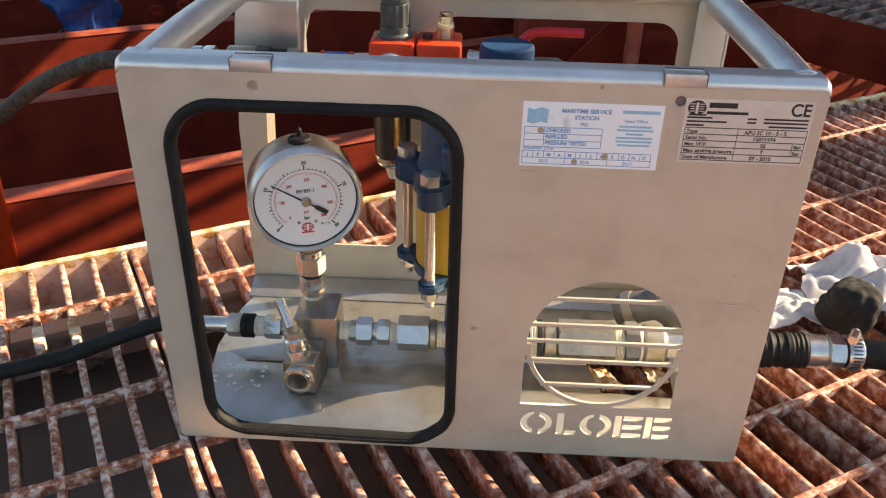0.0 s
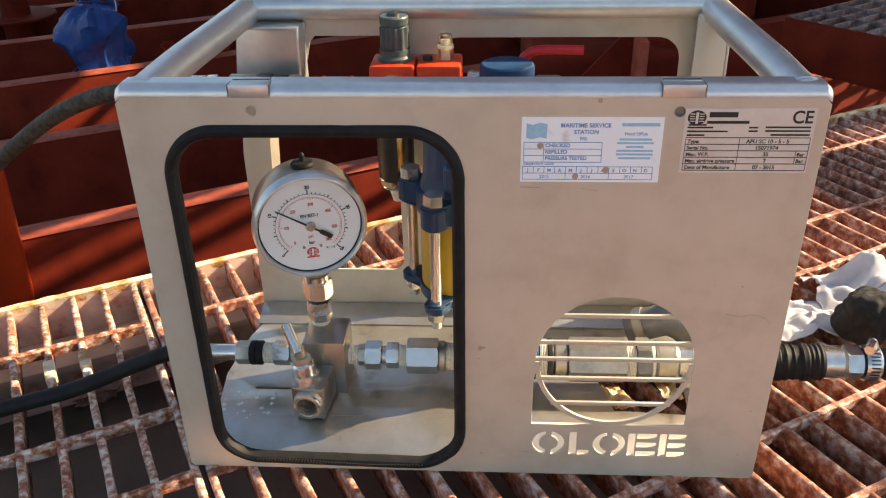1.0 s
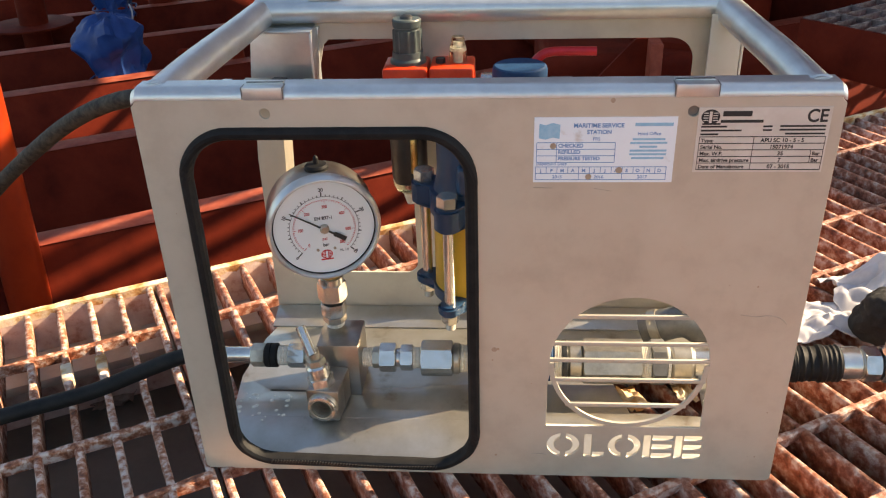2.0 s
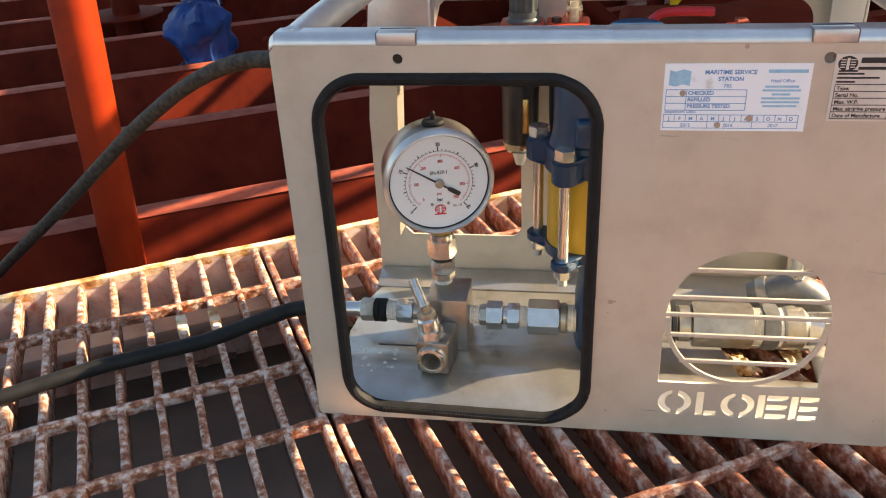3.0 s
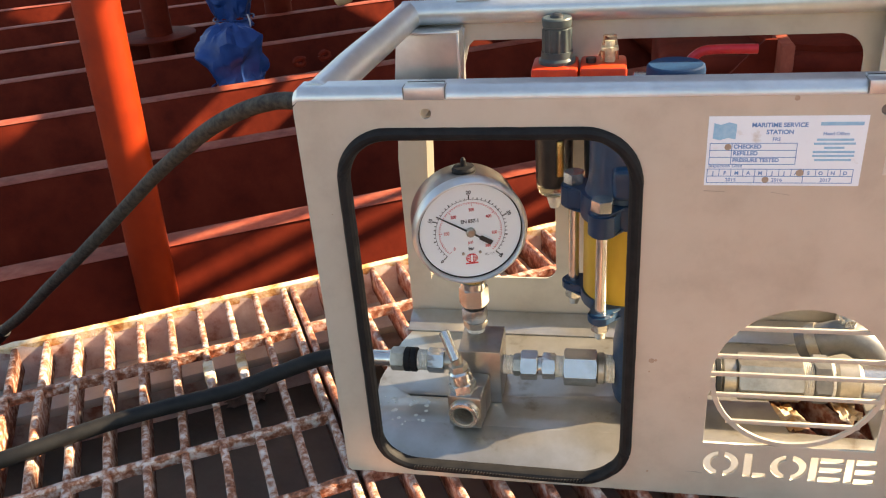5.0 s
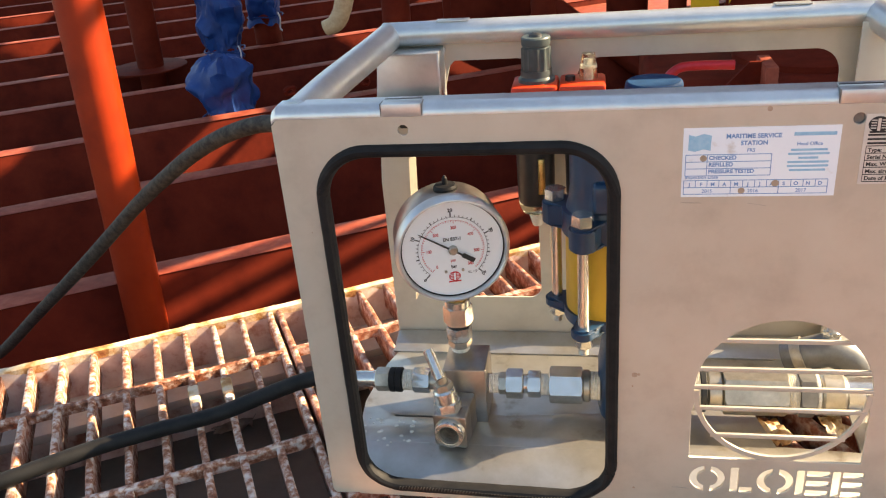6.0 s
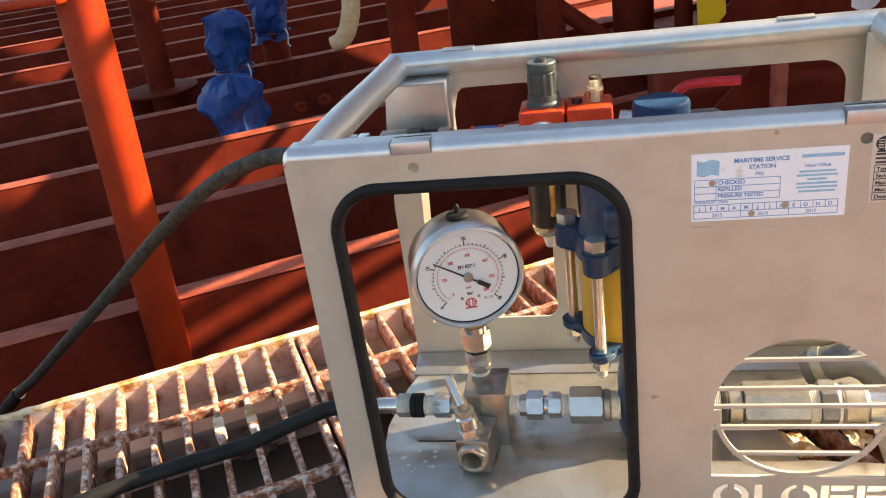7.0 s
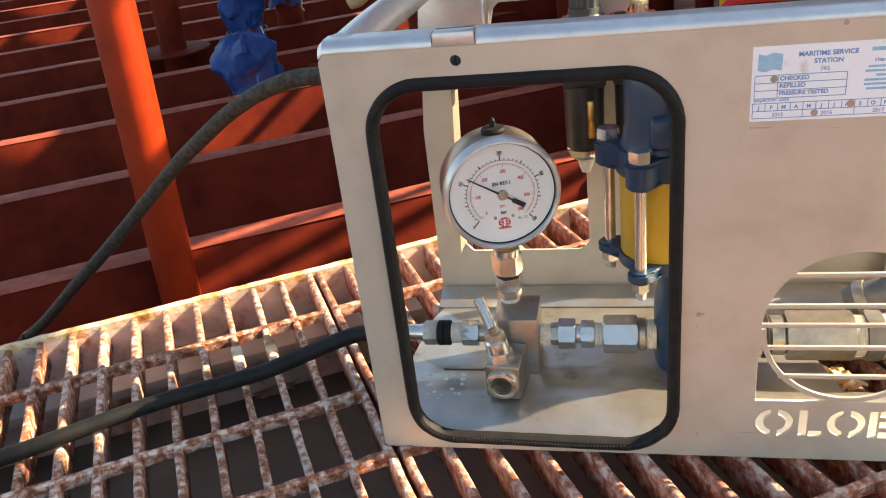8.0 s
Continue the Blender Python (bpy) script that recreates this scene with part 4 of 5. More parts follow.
black.append(text("EN 837-1", 0.0045, 0.0, 0.0085, DY - 0.0001, "CENTER", squeeze=0.92, bold=0.00008))
black.append(text("bar", 0.0046, 0.0, -0.0178, DY - 0.0001, "CENTER", squeeze=0.85, bold=0.00008))
black.append(text("KL 1.0", 0.0030, 0.0160, -0.0245, DY - 0.0001, "CENTER"))
red.append(text("psi", 0.0042, -0.0004, -0.0115, DY - 0.0001, "CENTER"))
part("scale", gp(join(*black)), INK, dial, "black bar scale and figures")
part("inner_scale", gp(join(*red)), REDINK, dial, "red psi scale and figures")
logo = [box(-0.0055, 0.0055, DY - 0.0001, DY, -0.0315, -0.0302), sheet([circle(0, -0.0258, 0.0052, 0.0045, 30)], DY - 0.0001, DY)]
lg = part("emblem", gp(join(*logo)), REDINK, dial, "red round emblem")
part("emblem_gap", gp(join(box(-0.0009, 0.0009, DY - 0.00025, DY - 0.0001, -0.0296, -0.0226), *[box(x, x + 0.0026, DY - 0.00025, DY - 0.0001, z, z + 0.0005) for x in (-0.0040, 0.0014) for z in (-0.0283, -0.0268, -0.0253, -0.0238)])), DIAL, dial)
for x in (-0.0075, 0.0075):
    part("dial_screw", gp(rod((x, DY, -0.0205), (x, DY - 0.0012, -0.0205), 0.0013, 12)), NICKEL, gauge)
NA = -57.0
needle = sheet([[(-0.0009, 0.0), (-0.0004, 0.0345), (0.0004, 0.0345), (0.0009, 0.0)]], -0.0048, -0.0042)
tail = sheet([[(-0.0007, 0.0), (0.0007, 0.0), (0.0008, -0.009), (0.0021, -0.010), (0.0021, -0.0215), (-0.0021, -0.0215), (-0.0021, -0.010), (-0.0008, -0.009)]], -0.0048, -0.0042)
part("needle", gp(moved(join(needle, tail), pose(0, 0, 0, 0, NA, 0))), INK, gauge, "black needle")
part("needle_hub", gp(lathe([(0, 0.0042), (0.7, 0.0042), (1, 0.003)], (0, -0.002, 0), (0, -0.0062, 0), 24)), NICKEL, gauge, "small steel hub")
part("vent_plug", gp(lathe([(0, 0.0105), (0.25, 0.0105), (0.4, 0.009), (0.45, 0.0028), (0.85, 0.0022), (1, 0.0008)], (0, 0.020, 0.047), (0, 0.020, 0.0605), 24)), RUBBER, gauge, "black rubber vent plug")
SX, SYY = 0.1005, 0.1205
part("stem", rod((SX, SYY, 0.118), (SX, SYY, 0.145), 0.0098, 24), BRASS, gauge, "brass stem")
part("collar", lathe([(0, 0.0118), (0.9, 0.0118), (1, 0.0108)], (SX, SYY, 0.1215), (SX, SYY, 0.1285), 32), CHROME, gauge)
part("upper_nut", hexnut((SX, SYY, 0.1035), (SX, SYY, 0.1215), 0.0138, 0.15), CHROME, gauge)
part("neck", rod((SX, SYY, 0.099), (SX, SYY, 0.104), 0.0095, 24), DARK, gauge)
part("lower_nut", hexnut((SX, SYY, 0.086), (SX, SYY, 0.0995), 0.0122, 0.4), CHROME, gauge)
part("lower_neck", rod((SX, SYY, 0.0845), (SX, SYY, 0.0865), 0.0098, 24), DARK, gauge)
part("bottom_nut", hexnut((SX, SYY, 0.0785), (SX, SYY, 0.0848), 0.0112, 0.2), NICKEL, gauge)
part("sealed_thread", thread((SX, SYY, 0.0715), (SX, SYY, 0.0788), 0.0088, 4), TAPE, gauge, "thread wrapped in pale tape")

# ---------- manifold block, needle valve, fittings ----------
block = thing("manifold_block", (0.108, 0.105, BZ), "machined steel manifold block with fittings on the base plate", "manifold")
part("body", box(0.0885, 0.1275, 0.0840, 0.1290, BZ, 0.0735, 0.0012), CASE, block)
AX, AZ = 0.1065, 0.0455   # line of the fittings: y and z
x_parts = [("thread", 0.1275, 0.138, 0.0095, "sealed_thread", TAPE), ("nut", 0.137, 0.1440, 0.0105, "stub", NICKEL), ("hex", 0.1440, 0.1595, 0.0140, "union_nut", CHROME), ("rod", 0.1595, 0.1645, 0.0092, "tube_neck", CHROME),
           ("hex", 0.1640, 0.1760, 0.0125, "reducer_nut", CHROME), ("thread", 0.1760, 0.1840, 0.0105, "taped_thread", TAPE), ("hex", 0.1840, 0.2140, 0.0172, "long_nut", CHROME), ("rod", 0.2140, 0.2215, 0.0148, "dark_collar", NICKEL), ("thread", 0.2215, 0.2300, 0.0135, "outer_thread", TAPE)]
for form, a, b, r, nm, mt in x_parts:
    f = hexnut if form in ("hex", "nut") else (thread if form == "thread" else rod)
    part(nm, f((a, AX, AZ), (b, AX, AZ), r), mt, block)
AY2, AZ2 = 0.1040, 0.0480
for form, a, b, r, nm, mt in (("rod", 0.0715, 0.0890, 0.0085, "inlet_stub", NICKEL), ("hex", 0.0560, 0.0720, 0.0120, "inlet_nut", CHROME), ("thread", 0.0460, 0.0560, 0.0100, "taped_thread", TAPE)):
    f = hexnut if form == "hex" else (thread if form == "thread" else rod)
    part(nm, f((a, AY2, AZ2), (b, AY2, AZ2), r), mt, block)
part("black_cap", lathe([(0, 0.0098), (0.1, 0.0118), (0.45, 0.0118), (0.5, 0.0110), (0.55, 0.0118), (0.9, 0.0118), (1, 0.0098)], (0.0325, AY2, AZ2), (0.0460, AY2, AZ2), 28), RUBBER, block, "black ribbed collar")

valve = thing("needle_valve", (0.099, 0.06, BZ), "small steel needle valve with an open threaded port", "valve")
VB = Vector((0.0985, 0.041, 0.0345))
VM = Matrix.Translation(VB) @ pose(0, 0, 0, 0, 0, -6)
body = join(sheet([rounded(-0.0150, 0.0150, -0.0165, 0.0165, 0.003, 3), circle(0, 0, 0.0101, seg=32)], 0.0045, 0.0225, 0.0008), box(-0.0150, 0.0150, 0.0220, 0.044, -0.0165, 0.0165, 0.003, 2))
part("body", moved(body, VM), CASE, valve)
part("port", moved(lathe([(0, 0.0130), (0.5, 0.0140), (1.0, 0.0146)], (0, -0.0005, 0), (0, 0.006, 0), 32, False), VM), NICKEL, valve)
part("port_rim", moved(lathe([(0, 0.0098), (0.05, 0.0128), (0.7, 0.0135), (1, 0.0135)], (0, -0.0016, 0), (0, 0.002, 0), 32, False), VM), CHROME, valve, "bright port rim")
bore = []
for k in range(6):
    bore += [((k + 0.1) / 6, 0.0090), ((k + 0.6) / 6, 0.0098)]
bore_bm = lathe([(0, 0.0099)] + bore + [(1, 0.0086)], (0, -0.0018, 0), (0, 0.0195, 0), 32)
bmesh.ops.delete(bore_bm, geom=[f for f in bore_bm.faces if len(f.verts) > 4 and f.calc_center_median().y < 0], context="FACES")
bmesh.ops.reverse_faces(bore_bm, faces=list(bore_bm.faces))
part("bore", moved(bore_bm, VM), NICKEL, valve, "threaded bore")
B0, B1 = Vector((0.0975, 0.058, 0.048)), Vector((0.0912, 0.0605, 0.0845))


def along(s):
    return tuple(B0.lerp(B1, s))


part("bonnet_nut", hexnut(along(0.0), along(0.30), 0.0125), CHROME, valve)
part("bonnet", lathe([(0, 0.0104), (0.1, 0.0108), (0.85, 0.0100), (1, 0.0085)], along(0.28), along(0.62), 28), CHROME, valve)
part("packing_nut", hexnut(along(0.60), along(0.78), 0.0088), NICKEL, valve)
part("spindle", rod(along(0.76), along(1.05), 0.0052, 16), NICKEL, valve)
L0, L1 = Vector((0.0926, 0.0530, 0.0850)), Vector((0.0808, 0.0670, 0.1058))
lev = lathe([(0, 0.0030), (0.01, 0.0046), (0.5, 0.0046), (0.98, 0.0046), (1, 0.0038)], L0, L1, 20)
part("lever", lev, CHROME, valve, "polished round lever")
part("lever_hole", lathe([(0, 0.0028), (1, 0.0028)], L0 - (L1 - L0).normalized() * 0.0003, L0 + (L1 - L0) * 0.1, 16), DARK, valve)

# ---------- outlet hose along the grating ----------
hose = thing("test_hose", (-0.2, 0.09, 0.0), "thin black rubber hose lying over the grating", "hose")
part("ferrule", lathe([(0, 0.0072), (0.08, 0.0085), (0.45, 0.0085), (0.5, 0.0078), (0.9, 0.0078), (1, 0.0095)], (-0.030, AY2, AZ2), (0.0205, AY2, AZ2), 28), CHROME, hose, "chromed crimped ferrule")
part("ferrule_nut", hexnut((0.0200, AY2, AZ2), (0.0330, AY2, AZ2), 0.0115), NICKEL, hose)
part("tube", tube([(-0.025, AY2, AZ2), (-0.055, 0.105, 0.0425), (-0.100, 0.095, 0.028), (-0.140, 0.081, 0.017), (-0.193, 0.063, 0.010), (-0.239, 0.038, 0.0085), (-0.280, 0.007, 0.0085), (-0.330, -0.033, 0.0085), (-0.42, -0.092, 0.0085), (-0.55, -0.16, 0.0085), (-0.75, -0.23, 0.0085), (-0.95, -0.28, 0.0085)], 0.0078, 16, 10, wobble=0.03), HOSE, hose)

# ---------- air supply hose ----------
air = thing("air_hose", (-0.2, 0.19, 0.28), "thick dusty black air hose arching away from the unit", "hose")
part("tube", tube([(-0.020, 0.205, 0.277), (-0.050, 0.228, 0.269), (-0.093, 0.255, 0.258), (-0.129, 0.272, 0.252), (-0.175, 0.290, 0.236), (-0.227, 0.311, 0.209), (-0.278, 0.331, 0.175), (-0.336, 0.354, 0.133), (-0.392, 0.377, 0.088), (-0.466, 0.406, 0.028), (-0.547, 0.439, -0.036), (-0.640, 0.476, -0.108), (-0.750, 0.520, -0.195), (-0.839, 0.556, -0.259), (-0.96, 0.60, -0.36), (-1.15, 0.68, -0.56), (-1.40, 0.78, -0.715), (-1.9, 0.9, -0.730)], 0.0092, 20, 10, wobble=0.02), AIRHOSE, air)
part("cuff", lathe([(0, 0.0115), (0.1, 0.0125), (0.9, 0.0125), (1, 0.0115)], (-0.880, 0.572, -0.293), (-0.825, 0.550, -0.249), 24), RUBBER, air, "black rubber cuff")

# ---------- air line on the rear rail ----------
line = thing("air_line", (0.07, 0.2, 0.27), "row of steel and plastic couplings feeding the air regulator", "fittings")
for form, a, b, r, nm, mt in (("rod", -0.024, -0.004, 0.0115, "hose_tail", CHROME), ("hex", -0.004, 0.006, 0.0125, "tail_nut", CHROME), ("rod", 0.006, 0.018, 0.0085, "bright_neck", TAPE), ("rod", 0.018, 0.045, 0.0130, "coupling_sleeve", NICKEL),
                              ("hex", 0.045, 0.058, 0.0140, "coupling_nut", DARK), ("rod", 0.058, 0.074, 0.0120, "dark_sleeve", DARK), ("hex", 0.074, 0.086, 0.0130, "end_nut", NICKEL), ("rod", 0.086, 0.104, 0.0090, "nipple", BRASS),
                              ("rod", 0.104, 0.109, 0.0112, "orange_ring", ORANGE), ("rod", 0.109, 0.130, 0.0105, "blue_sleeve", BRIGHTBLUE), ("rod", 0.130, 0.135, 0.0112, "orange_ring", ORANGE), ("rod", 0.135, 0.156, 0.0100, "clear_sleeve", TAPE)):
    f = hexnut if form == "hex" else rod
    part(nm, f((a, 0.203, 0.2795), (b, 0.203, 0.2795), r), mt, line)

# ---------- filter regulator ----------
reg = thing("air_regulator", (0.19, 0.205, 0.18), "orange air filter regulator with a grey knob and dark bowl", "regulator")
part("filter_body", box(0.1515, 0.1925, 0.184, 0.228, 0.268, 0.3055, 0.003), ORANGE, reg)
part("lubricator_body", box(0.1940, 0.2345, 0.184, 0.228, 0.270, 0.3055, 0.003), ORANGE, reg)
part("lower_body", box(0.1530, 0.1905, 0.187, 0.225, 0.248, 0.268, 0.003), DARK, reg)
part("lower_lubricator", box(0.1960, 0.2320, 0.188, 0.224, 0.250, 0.270, 0.003), DARK, reg)
part("face_cap", lathe([(0, 0.0165), (0.6, 0.016), (1, 0.012)], (0.172, 0.186, 0.281), (0.172, 0.177, 0.281), 32), TUBE, reg, "round steel gauge port cap")
KX, KY = 0.1735, 0.207
part("knob_base", lathe([(0, 0.0165), (0.3, 0.0165), (0.5, 0.0145), (1, 0.0140)], (KX, KY, 0.3050), (KX, KY, 0.3160), 36), GREYGREEN, reg)
knob = bmesh.new()
seg = 72
rings = []
for z, r0, amp in ((0.3150, 0.0125, 0.0), (0.3165, 0.0128, 0.0011), (0.3355, 0.0126, 0.0011), (0.3360, 0.0116, 0.0), (0.3374, 0.0116, 0.0), (0.3380, 0.0128, 0.0), (0.3440, 0.0132, 0.0), (0.3452, 0.0122, 0.0)):
    rings.append([knob.verts.new((KX + (r0 + amp * max(-0.6, min(0.6, 2.5 * math.sin(12 * 2 * math.pi * j / seg)))) * math.cos(2 * math.pi * j / seg), KY + (r0 + amp * max(-0.6, min(0.6, 2.5 * math.sin(12 * 2 * math.pi * j / seg)))) * math.sin(2 * math.pi * j / seg), z)) for j in range(seg)])
for a, b in zip(rings, rings[1:]):
    for j in range(seg):
        knob.faces.new((a[j], a[(j + 1) % seg], b[(j + 1) % seg], b[j]))
knob.faces.new(rings[-1])
part("knob", knob, GREYGREEN, reg, "ribbed grey-green adjusting knob")
part("knob_button", lathe([(0, 0.0062), (0.6, 0.0055), (1, 0.003)], (KX, KY, 0.3450), (KX, KY, 0.3485), 20), DARK, reg)
part("sight_dome", lathe([(0, 0.0082), (0.5, 0.0078), (0.85, 0.0062), (1, 0.0058)], (0.2195, 0.206, 0.3050), (0.2195, 0.206, 0.3285), 24), AMBER, reg, "clear yellowed sight dome")
part("dome_core", join(rod((0.2195, 0.206, 0.3050), (0.2195, 0.206, 0.324), 0.0030, 12), lathe([(0, 0.0062), (1, 0.0058)], (0.2195, 0.206, 0.3155), (0.2195, 0.206, 0.3185), 18)), TAPE, reg)
part("fill_screw", hexnut((0.2035, 0.203, 0.3052), (0.2035, 0.203, 0.3100), 0.0045), DARK, reg)
part("bowl", lathe([(0, 0.0165), (0.1, 0.0175), (0.8, 0.0178), (1, 0.0185)], (0.1705, 0.203, 0.190), (0.1705, 0.203, 0.250), 36), DARK, reg, "dark metal filter bowl")
part("sight_slot", box(0.1735, 0.1800, 0.1838, 0.1905, 0.203, 0.238, 0.0015), BRASS, reg, "yellowed sight slot")
part("bowl_foot", lathe([(0, 0.0105), (0.15, 0.0140), (0.6, 0.0165), (1, 0.0172)], (0.1705, 0.203, 0.179), (0.1705, 0.203, 0.1905), 30), AMBER, reg, "clear yellowed bowl bottom")
part("drain", lathe([(0, 0.0045), (0.4, 0.0062), (1, 0.0085)], (0.1705, 0.203, 0.165), (0.1705, 0.203, 0.1795), 20), TAPE, reg, "pale drain screw")
part("second_bowl", lathe([(0, 0.012), (0.1, 0.0155), (1, 0.0165)], (0.2140, 0.206, 0.190), (0.2140, 0.206, 0.252), 32), DARK, reg)
part("bracket", box(0.186, 0.203, 0.226, RY - 0.0005, 0.276, 0.300, 0.001), STEEL, reg)

# ---------- air-driven pump ----------
PC = Vector((0.2350, 0.1100, 0))
pump = thing("air_driven_pump", (PC.x, PC.y, BZ), "blue air-driven liquid pump with a yellow cylinder and tie rods", "pump")
part("cylinder", lathe([(0, 0.0345), (1, 0.0345)], (PC.x, PC.y, 0.131), (PC.x, PC.y, 0.212), 48), YELLOW, pump, "yellow coated cylinder")
RODS = [(0.2158, 0.0665), (0.1920, 0.1230), (0.2810, 0.0960), (0.2545, 0.1530)]


def lobed(z0, z1, r, r_lobe, bev):
    outline = []
    n = 96
    for k in range(n):
        a = 2 * math.pi * k / n
        d = Vector((math.cos(a), math.sin(a)))
        rr = r
        for x, y in RODS:
            o = Vector((x - PC.x, y - PC.y))
            bq = d.dot(o)
            disc = bq * bq - (o.length_squared - r_lobe ** 2)
            if disc > 0 and bq > 0:
                rr = max(rr, bq + math.sqrt(disc))
        outline.append((PC.x + rr * d.x, PC.y + rr * d.y))
    bm = bmesh.new()
    lo = [bm.verts.new((x, y, z0)) for x, y in outline]
    hi = [bm.verts.new((x, y, z1)) for x, y in outline]
    for k in range(n):
        bm.faces.new((lo[k], lo[(k + 1) % n], hi[(k + 1) % n], hi[k]))
    bm.faces.new(list(reversed(lo)))
    bm.faces.new(hi)
    bmesh.ops.bevel(bm, geom=[e for e in bm.edges if abs(e.verts[0].co.z - e.verts[1].co.z) < 1e-6], offset=bev, segments=2, affect="EDGES")
    return bm


part("upper_flange", lobed(0.2035, 0.2245, 0.0375, 0.0115, 0.002), BLUE, pump, "blue enamelled flange")
part("lower_flange", lobed(0.122, 0.132, 0.0365, 0.0105, 0.002), BLUE, pump)
part("head", lathe([(0, 0.034), (0.15, 0.0315), (0.3, 0.0305), (0.85, 0.0305), (1, 0.027)], (PC.x, PC.y, 0.224), (PC.x, PC.y, 0.286), 40), BLUE, pump)
part("head_lug", box(PC.x - 0.012, PC.x + 0.016, PC.y - 0.040, PC.y - 0.02, 0.230, 0.256, 0.005, 3), BLUE, pump)
part("liquid_end", lathe([(0, 0.0270), (0.08, 0.029), (0.55, 0.029), (0.75, 0.026), (1, 0.031)], (PC.x + 0.022, PC.y, BZ), (PC.x + 0.022, PC.y, 0.1225), 40), BLUE, pump)
for x, y in RODS:
    part("tie_rod", rod((x, y, 0.1115), (x, y, 0.2285), 0.0047, 18), CHROME, pump)
    part("bolt_head", hexnut((x, y, 0.2248), (x, y, 0.2345), 0.0092, 0.3), CHROME, pump)
    part("lower_nut", hexnut((x, y, 0.1140), (x, y, 0.1218), 0.0078, 0.3), CHROME, pump)
    part("rod_end", thread((x, y, 0.1060), (x, y, 0.1145), 0.0046, 6, 16), NICKEL, pump)
part("valve_cap", lathe([(0, 0.0245), (0.9, 0.0248), (0.97, 0.0240), (1, 0.0225)], (0.2755, 0.192, 0.268), (0.2755, 0.192, 0.3060), 44), BLUECAP, pump, "blue plastic cap")
part("cap_body", lathe([(0, 0.0225), (1, 0.0225)], (0.2755, 0.192, 0.225), (0.2755, 0.192, 0.273), 32), BLUE, pump)
part("bridge", moved(box(-0.016, 0.016, -0.05, 0.05, 0.226, 0.262, 0.004), Matrix.Translation((0.256, 0.152, 0)) @ pose(0, 0, 0, 0, 0, -26)), BLUE, pump)
part("stem", rod((0.2575, 0.199, 0.288), (0.2405, 0.203, 0.288), 0.0085, 20), CHROME, pump)

# ball valve with a red lever
bv = thing("ball_valve", (0.31, 0.215, 0.26), "steel ball valve with a bent red plastic-coated lever", "valve")
part("body", lathe([(0, 0.010), (0.2, 0.0135), (0.8, 0.0135), (1, 0.010)], (0.298, 0.212, 0.275), (0.330, 0.212, 0.275), 28), GREYPIPE, bv)
part("lever", moved(tube([(0.288, 0.2215, 0.298), (0.2925, 0.2215, 0.3035), (0.300, 0.2215, 0.3085), (0.312, 0.2215, 0.3098), (0.330, 0.2215, 0.3098), (0.3460, 0.2215, 0.3095)], 0.0043, 16, 8), Matrix.Identity(4)), REDGLOSS, bv, "bent red coated lever")
part("stem", rod((0.290, 0.2190, 0.282), (0.290, 0.2190, 0.302), 0.0045, 16), CHROME, bv)
part("outlet_tube", tube([(0.328, 0.212, 0.279), (0.38, 0.212, 0.280), (0.415, 0.205, 0.279), (0.433, 0.19, 0.270), (0.440, 0.175, 0.24), (0.440, 0.165, 0.19), (0.440, 0.165, 0.13), (0.441, 0.165, 0.062)], 0.0052, 16, 8), TUBE, bv, "thin bent steel tube")

# ---------- water inlet at the right side ----------
inlet = thing("inlet_fittings", (0.39, 0.1, BZ), "row of heavy steel check valve and union fittings", "fittings")
IY, IZ = 0.1010, 0.0485
for form, a, b, r, nm, mt in (("rod", 0.284, 0.309, 0.0195, "blue_collar", BLUECAP), ("thread", 0.309, 0.318, 0.0190, "taped_thread", TAPE), ("rod", 0.316, 0.322, 0.0198, "dark_ring", DARK), ("rod", 0.322, 0.336, 0.0170, "neck", NICKEL), ("hex", 0.336, 0.3895, 0.0212, "check_valve_body", NICKEL),
                              ("thread", 0.3895, 0.3985, 0.0175, "taped_thread", TAPE), ("hex", 0.3985, 0.4120, 0.0215, "union_nut", GREYPIPE), ("rod", 0.4120, 0.4160, 0.0178, "ring", TAPE), ("rod", 0.4160, 0.4360, 0.0192, "end_sleeve", NICKEL), ("rod", 0.4360, 0.5250, 0.0155, "pipe", CHROME)):
    f = hexnut if form == "hex" else (thread if form == "thread" else rod)
    part(nm, f((a, IY, IZ), (b, IY, IZ), r), mt, inlet)
part("elbow", tube([(0.404, 0.172, 0.037), (0.420, 0.168, 0.045), (0.441, 0.165, 0.052), (0.459, 0.162, 0.044), (0.469, 0.159, 0.028), (0.472, 0.157, BZ)], 0.0160, 24, 8), GREYPIPE, inlet, "grey bent pipe elbow")
part("elbow_collar", lathe([(0, 0.0178), (0.5, 0.0188), (1, 0.0178)], (0.4120, 0.170, 0.0410), (0.4200, 0.168, 0.0450), 28), NICKEL, inlet)
part("elbow_plug", hexnut((0.441, 0.165, 0.066), (0.441, 0.165, 0.074), 0.0085), CHROME, inlet)

supply = thing("supply_hose", (0.6, 0.1, 0.0), "black supply hose with taped end and steel clamp", "hose")


def taped(s):
    return 0.0166 + 0.0006 * math.sin(s * 47 + 2 * math.sin(s * 9)) + 0.0006 * math.sin(s * 131)


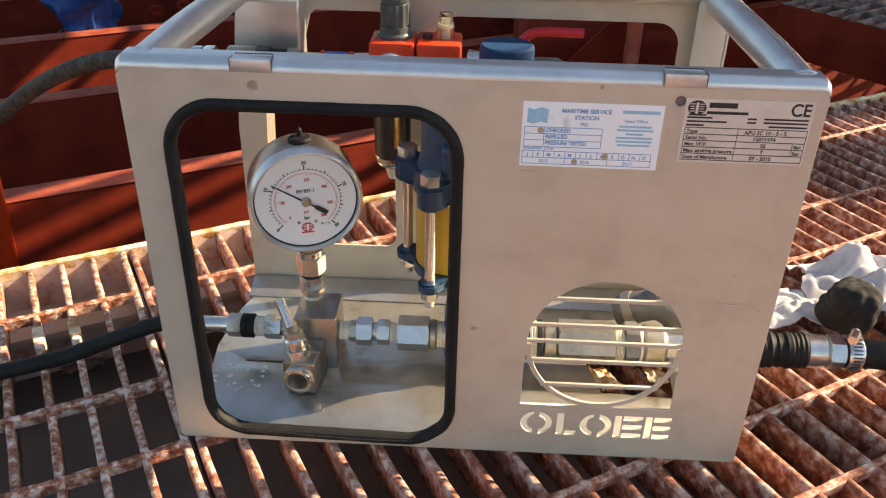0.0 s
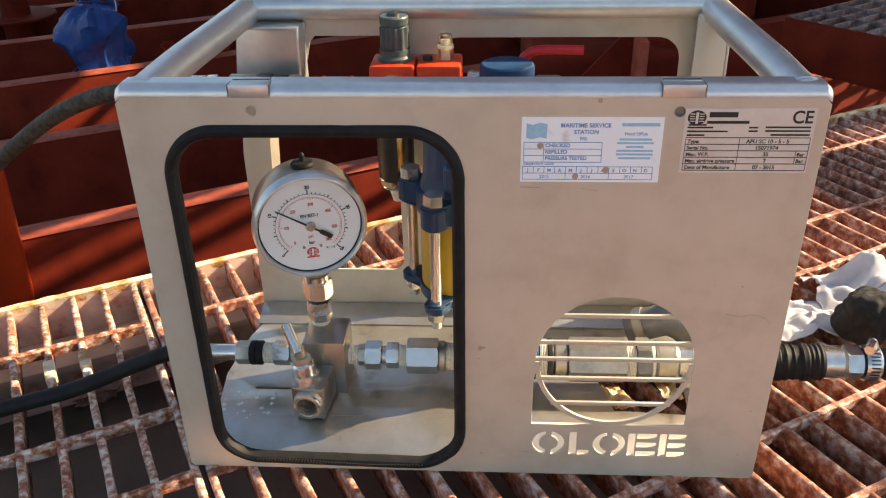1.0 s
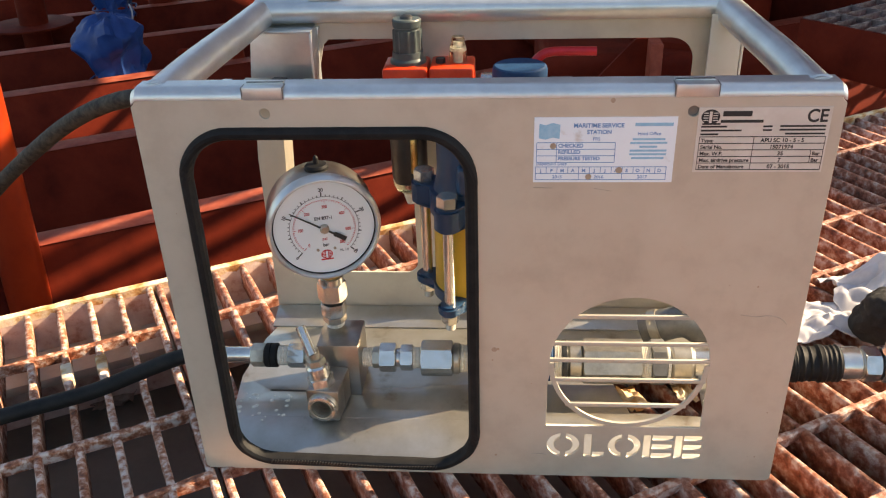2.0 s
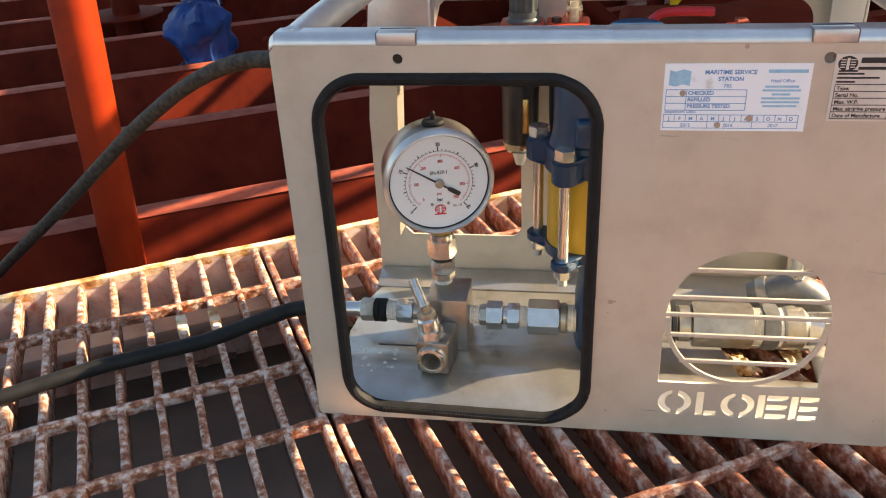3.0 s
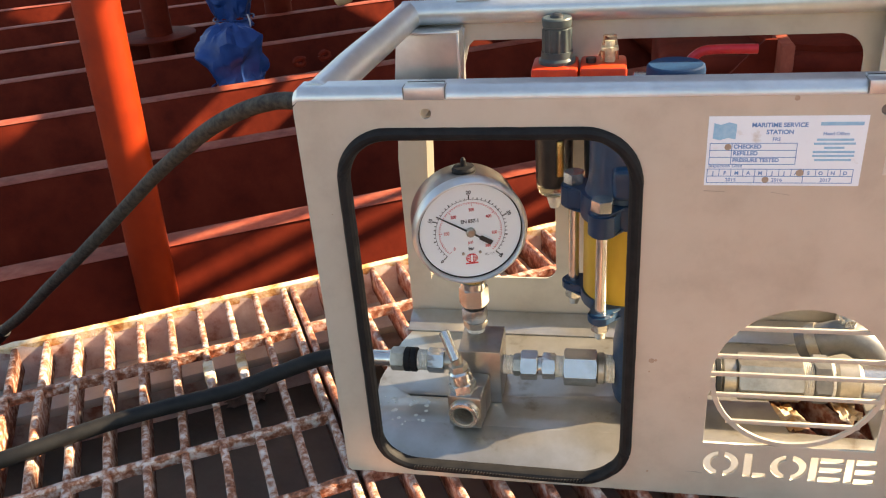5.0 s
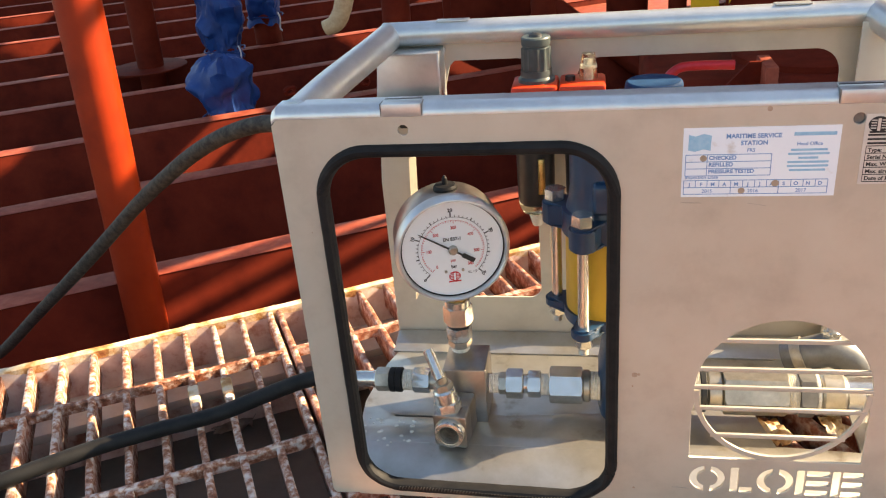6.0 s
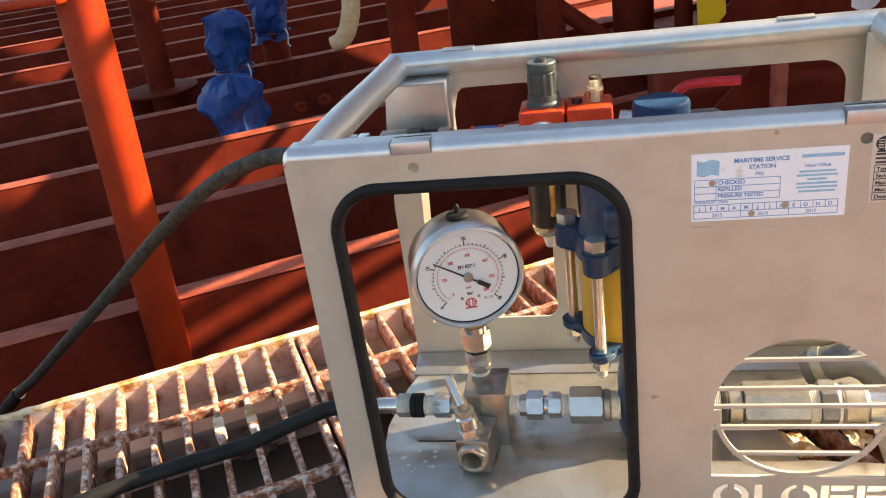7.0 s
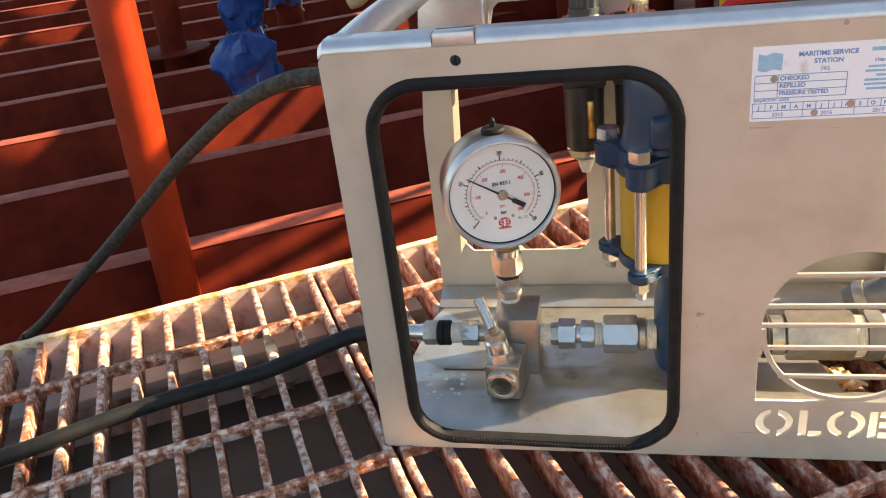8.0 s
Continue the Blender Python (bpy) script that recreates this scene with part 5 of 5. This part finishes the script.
part("taped_end", tube([(0.500, IY, IZ), (0.52, IY, 0.0485), (0.54, IY - 0.001, 0.050), (0.568, IY - 0.002, 0.0515)], taped, 28, 14, wobble=0.10), RUBBER, supply, "end wrapped in creased black tape")
for a, b, r, nm, mt, f in ((0.566, 0.586, 0.0158, "sleeve", CHROME, rod), (0.588, 0.602, 0.0165, "nut", CHROME, hexnut), (0.585, 0.589, 0.0138, "neck", NICKEL, rod)):
    part(nm, f((a, IY - 0.002, 0.0515), (b, IY - 0.002, 0.0515), r), mt, supply)
part("clamp_band", lathe([(0, 0.0160), (0.1, 0.0166), (0.9, 0.0166), (1, 0.0160)], (0.604, IY - 0.002, 0.0515), (0.618, IY - 0.002, 0.0515), 36), CHROME, supply, "slotted steel hose clamp")
slots = bmesh.new()
for k in range(30):
    bmesh.ops.create_cube(slots, size=1, matrix=Matrix.Translation((0.611, IY - 0.002, 0.0515)) @ pose(0, 0, 0, k * 12, 0, 0) @ Matrix.Translation((0, 0, 0.0167)) @ Matrix.Diagonal((0.008, 0.0012, 0.0006, 1)))
tagged(part("clamp_slots", slots, DARK, supply), kind="stuff")
part("clamp_screw", join(hexnut((0.605, IY - 0.010, 0.0705), (0.613, IY + 0.002, 0.0705), 0.0048), rod((0.607, IY - 0.006, 0.067), (0.615, IY + 0.008, 0.0695), 0.0038, 12)), CHROME, supply)
part("tube", tube([(0.600, IY - 0.002, 0.0515), (0.63, IY - 0.003, 0.0515), (0.67, IY - 0.006, 0.047), (0.73, IY - 0.012, 0.034), (0.82, IY - 0.02, 0.018), (1.0, IY - 0.05, 0.0145), (1.35, IY - 0.02, 0.0145)], 0.0140, 20, 10), RUBBER, supply)

# ---------- rag beside the unit ----------
def crumple(cx, cy, rx, ry, h, seed, n=70, lift=0.0):
    bm = bmesh.new()
    bmesh.ops.create_grid(bm, x_segments=n, y_segments=n, size=1)
    for v in bm.verts:
        x, y = v.co.x, v.co.y
        r = min(math.hypot(x, y), 1.3)
        q = Vector((x * 1.6 + seed, y * 1.6, seed * 2))
        edge = 1 + 0.35 * noise.noise(Vector((math.atan2(y, x) * 1.2, seed, 0)))
        fold = 0.75 * abs(noise.noise(q * 0.9)) + 0.35 * abs(noise.noise(q * 2.0)) + 0.05 * noise.noise(q * 4)
        z = h * max(0.0, 1 - (r / 1.25) ** 2.2) * (0.55 + fold) + 0.010 * fold + 0.002
        k = 1 - 0.18 * fold
        v.co = Vector((cx + rx * x * k * edge, cy + ry * y * k * edge, z + lift))
    bmesh.ops.solidify(bm, geom=list(bm.faces), thickness=0.0015)
    return bm


rag = tagged(part("cotton_rag", join(crumple(0.712, 0.285, 0.078, 0.056, 0.044, 3.3), crumple(0.612, 0.240, 0.045, 0.038, 0.014, 7.1, 40), crumple(0.755, 0.230, 0.05, 0.050, 0.036, 9.4, 40)), CLOTH), "crumpled white cotton rag lying on the grating", "rag")
ball = bmesh.new()
bmesh.ops.create_icosphere(ball, subdivisions=5, radius=0.031, matrix=Matrix.Translation((0.660, 0.214, 0.029)))
for v in ball.verts:
    v.co += (v.co - Vector((0.660, 0.214, 0.029))) * (0.28 * noise.noise(v.co * 38) + 0.08 * noise.noise(v.co * 140))
    v.co.z = max(v.co.z, 0.0015)
tagged(part("knit_glove", ball, BLACKCLOTH), "black knitted glove balled up under a white rag", "glove")

# ---------- unseen wall added between sun and deck; its openings shape the lit patches -------
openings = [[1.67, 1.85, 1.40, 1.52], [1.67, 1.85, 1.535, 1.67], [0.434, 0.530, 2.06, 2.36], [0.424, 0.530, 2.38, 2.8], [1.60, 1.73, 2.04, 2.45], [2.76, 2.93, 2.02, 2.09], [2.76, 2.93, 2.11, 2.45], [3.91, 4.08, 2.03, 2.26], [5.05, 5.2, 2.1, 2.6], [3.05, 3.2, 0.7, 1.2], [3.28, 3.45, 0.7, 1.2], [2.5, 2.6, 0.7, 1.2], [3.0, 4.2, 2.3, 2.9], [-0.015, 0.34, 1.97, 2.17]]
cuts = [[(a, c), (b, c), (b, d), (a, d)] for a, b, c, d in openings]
# slanting slots put striped sunlight on the nearest stiffener web
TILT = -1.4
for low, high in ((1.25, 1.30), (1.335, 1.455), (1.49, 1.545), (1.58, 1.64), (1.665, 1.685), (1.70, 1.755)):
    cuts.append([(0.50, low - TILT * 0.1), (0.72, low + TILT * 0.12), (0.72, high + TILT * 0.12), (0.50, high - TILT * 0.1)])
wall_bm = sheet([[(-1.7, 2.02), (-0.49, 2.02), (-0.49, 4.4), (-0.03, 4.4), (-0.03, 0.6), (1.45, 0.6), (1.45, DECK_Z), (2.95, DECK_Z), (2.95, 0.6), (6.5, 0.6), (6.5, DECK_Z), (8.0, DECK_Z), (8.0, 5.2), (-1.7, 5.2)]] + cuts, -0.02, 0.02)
# further unseen strips, each set to shade a rail, hose or grating area
shade_strips = [[(-0.49, 2.255), (-0.34, 2.192), (-0.34, 2.265), (-0.49, 2.325)], [(-0.34, 2.192), (-0.10, 2.165), (-0.10, 2.235), (-0.34, 2.265)], [(-0.62, 1.655), (-0.92, 1.544), (-0.92, 1.576), (-0.62, 1.687)], [(-0.31, 1.10), (-0.11, 1.10), (-0.11, 1.33), (-0.31, 1.365)], [(-0.79, 1.715), (-0.732, 1.715), (-0.732, 1.93), (-0.79, 1.93)]]
wall_bm = join(wall_bm, *[sheet([q], -0.02, 0.02) for q in shade_strips])
tagged(part("wall_bulkhead", moved(wall_bm, DECK_FRAME @ pose(3.0, 0, 0, 0, 0, 90)), RED), "added unseen red wall with openings that shapes the sunlight", "bulkhead", kind="structure")
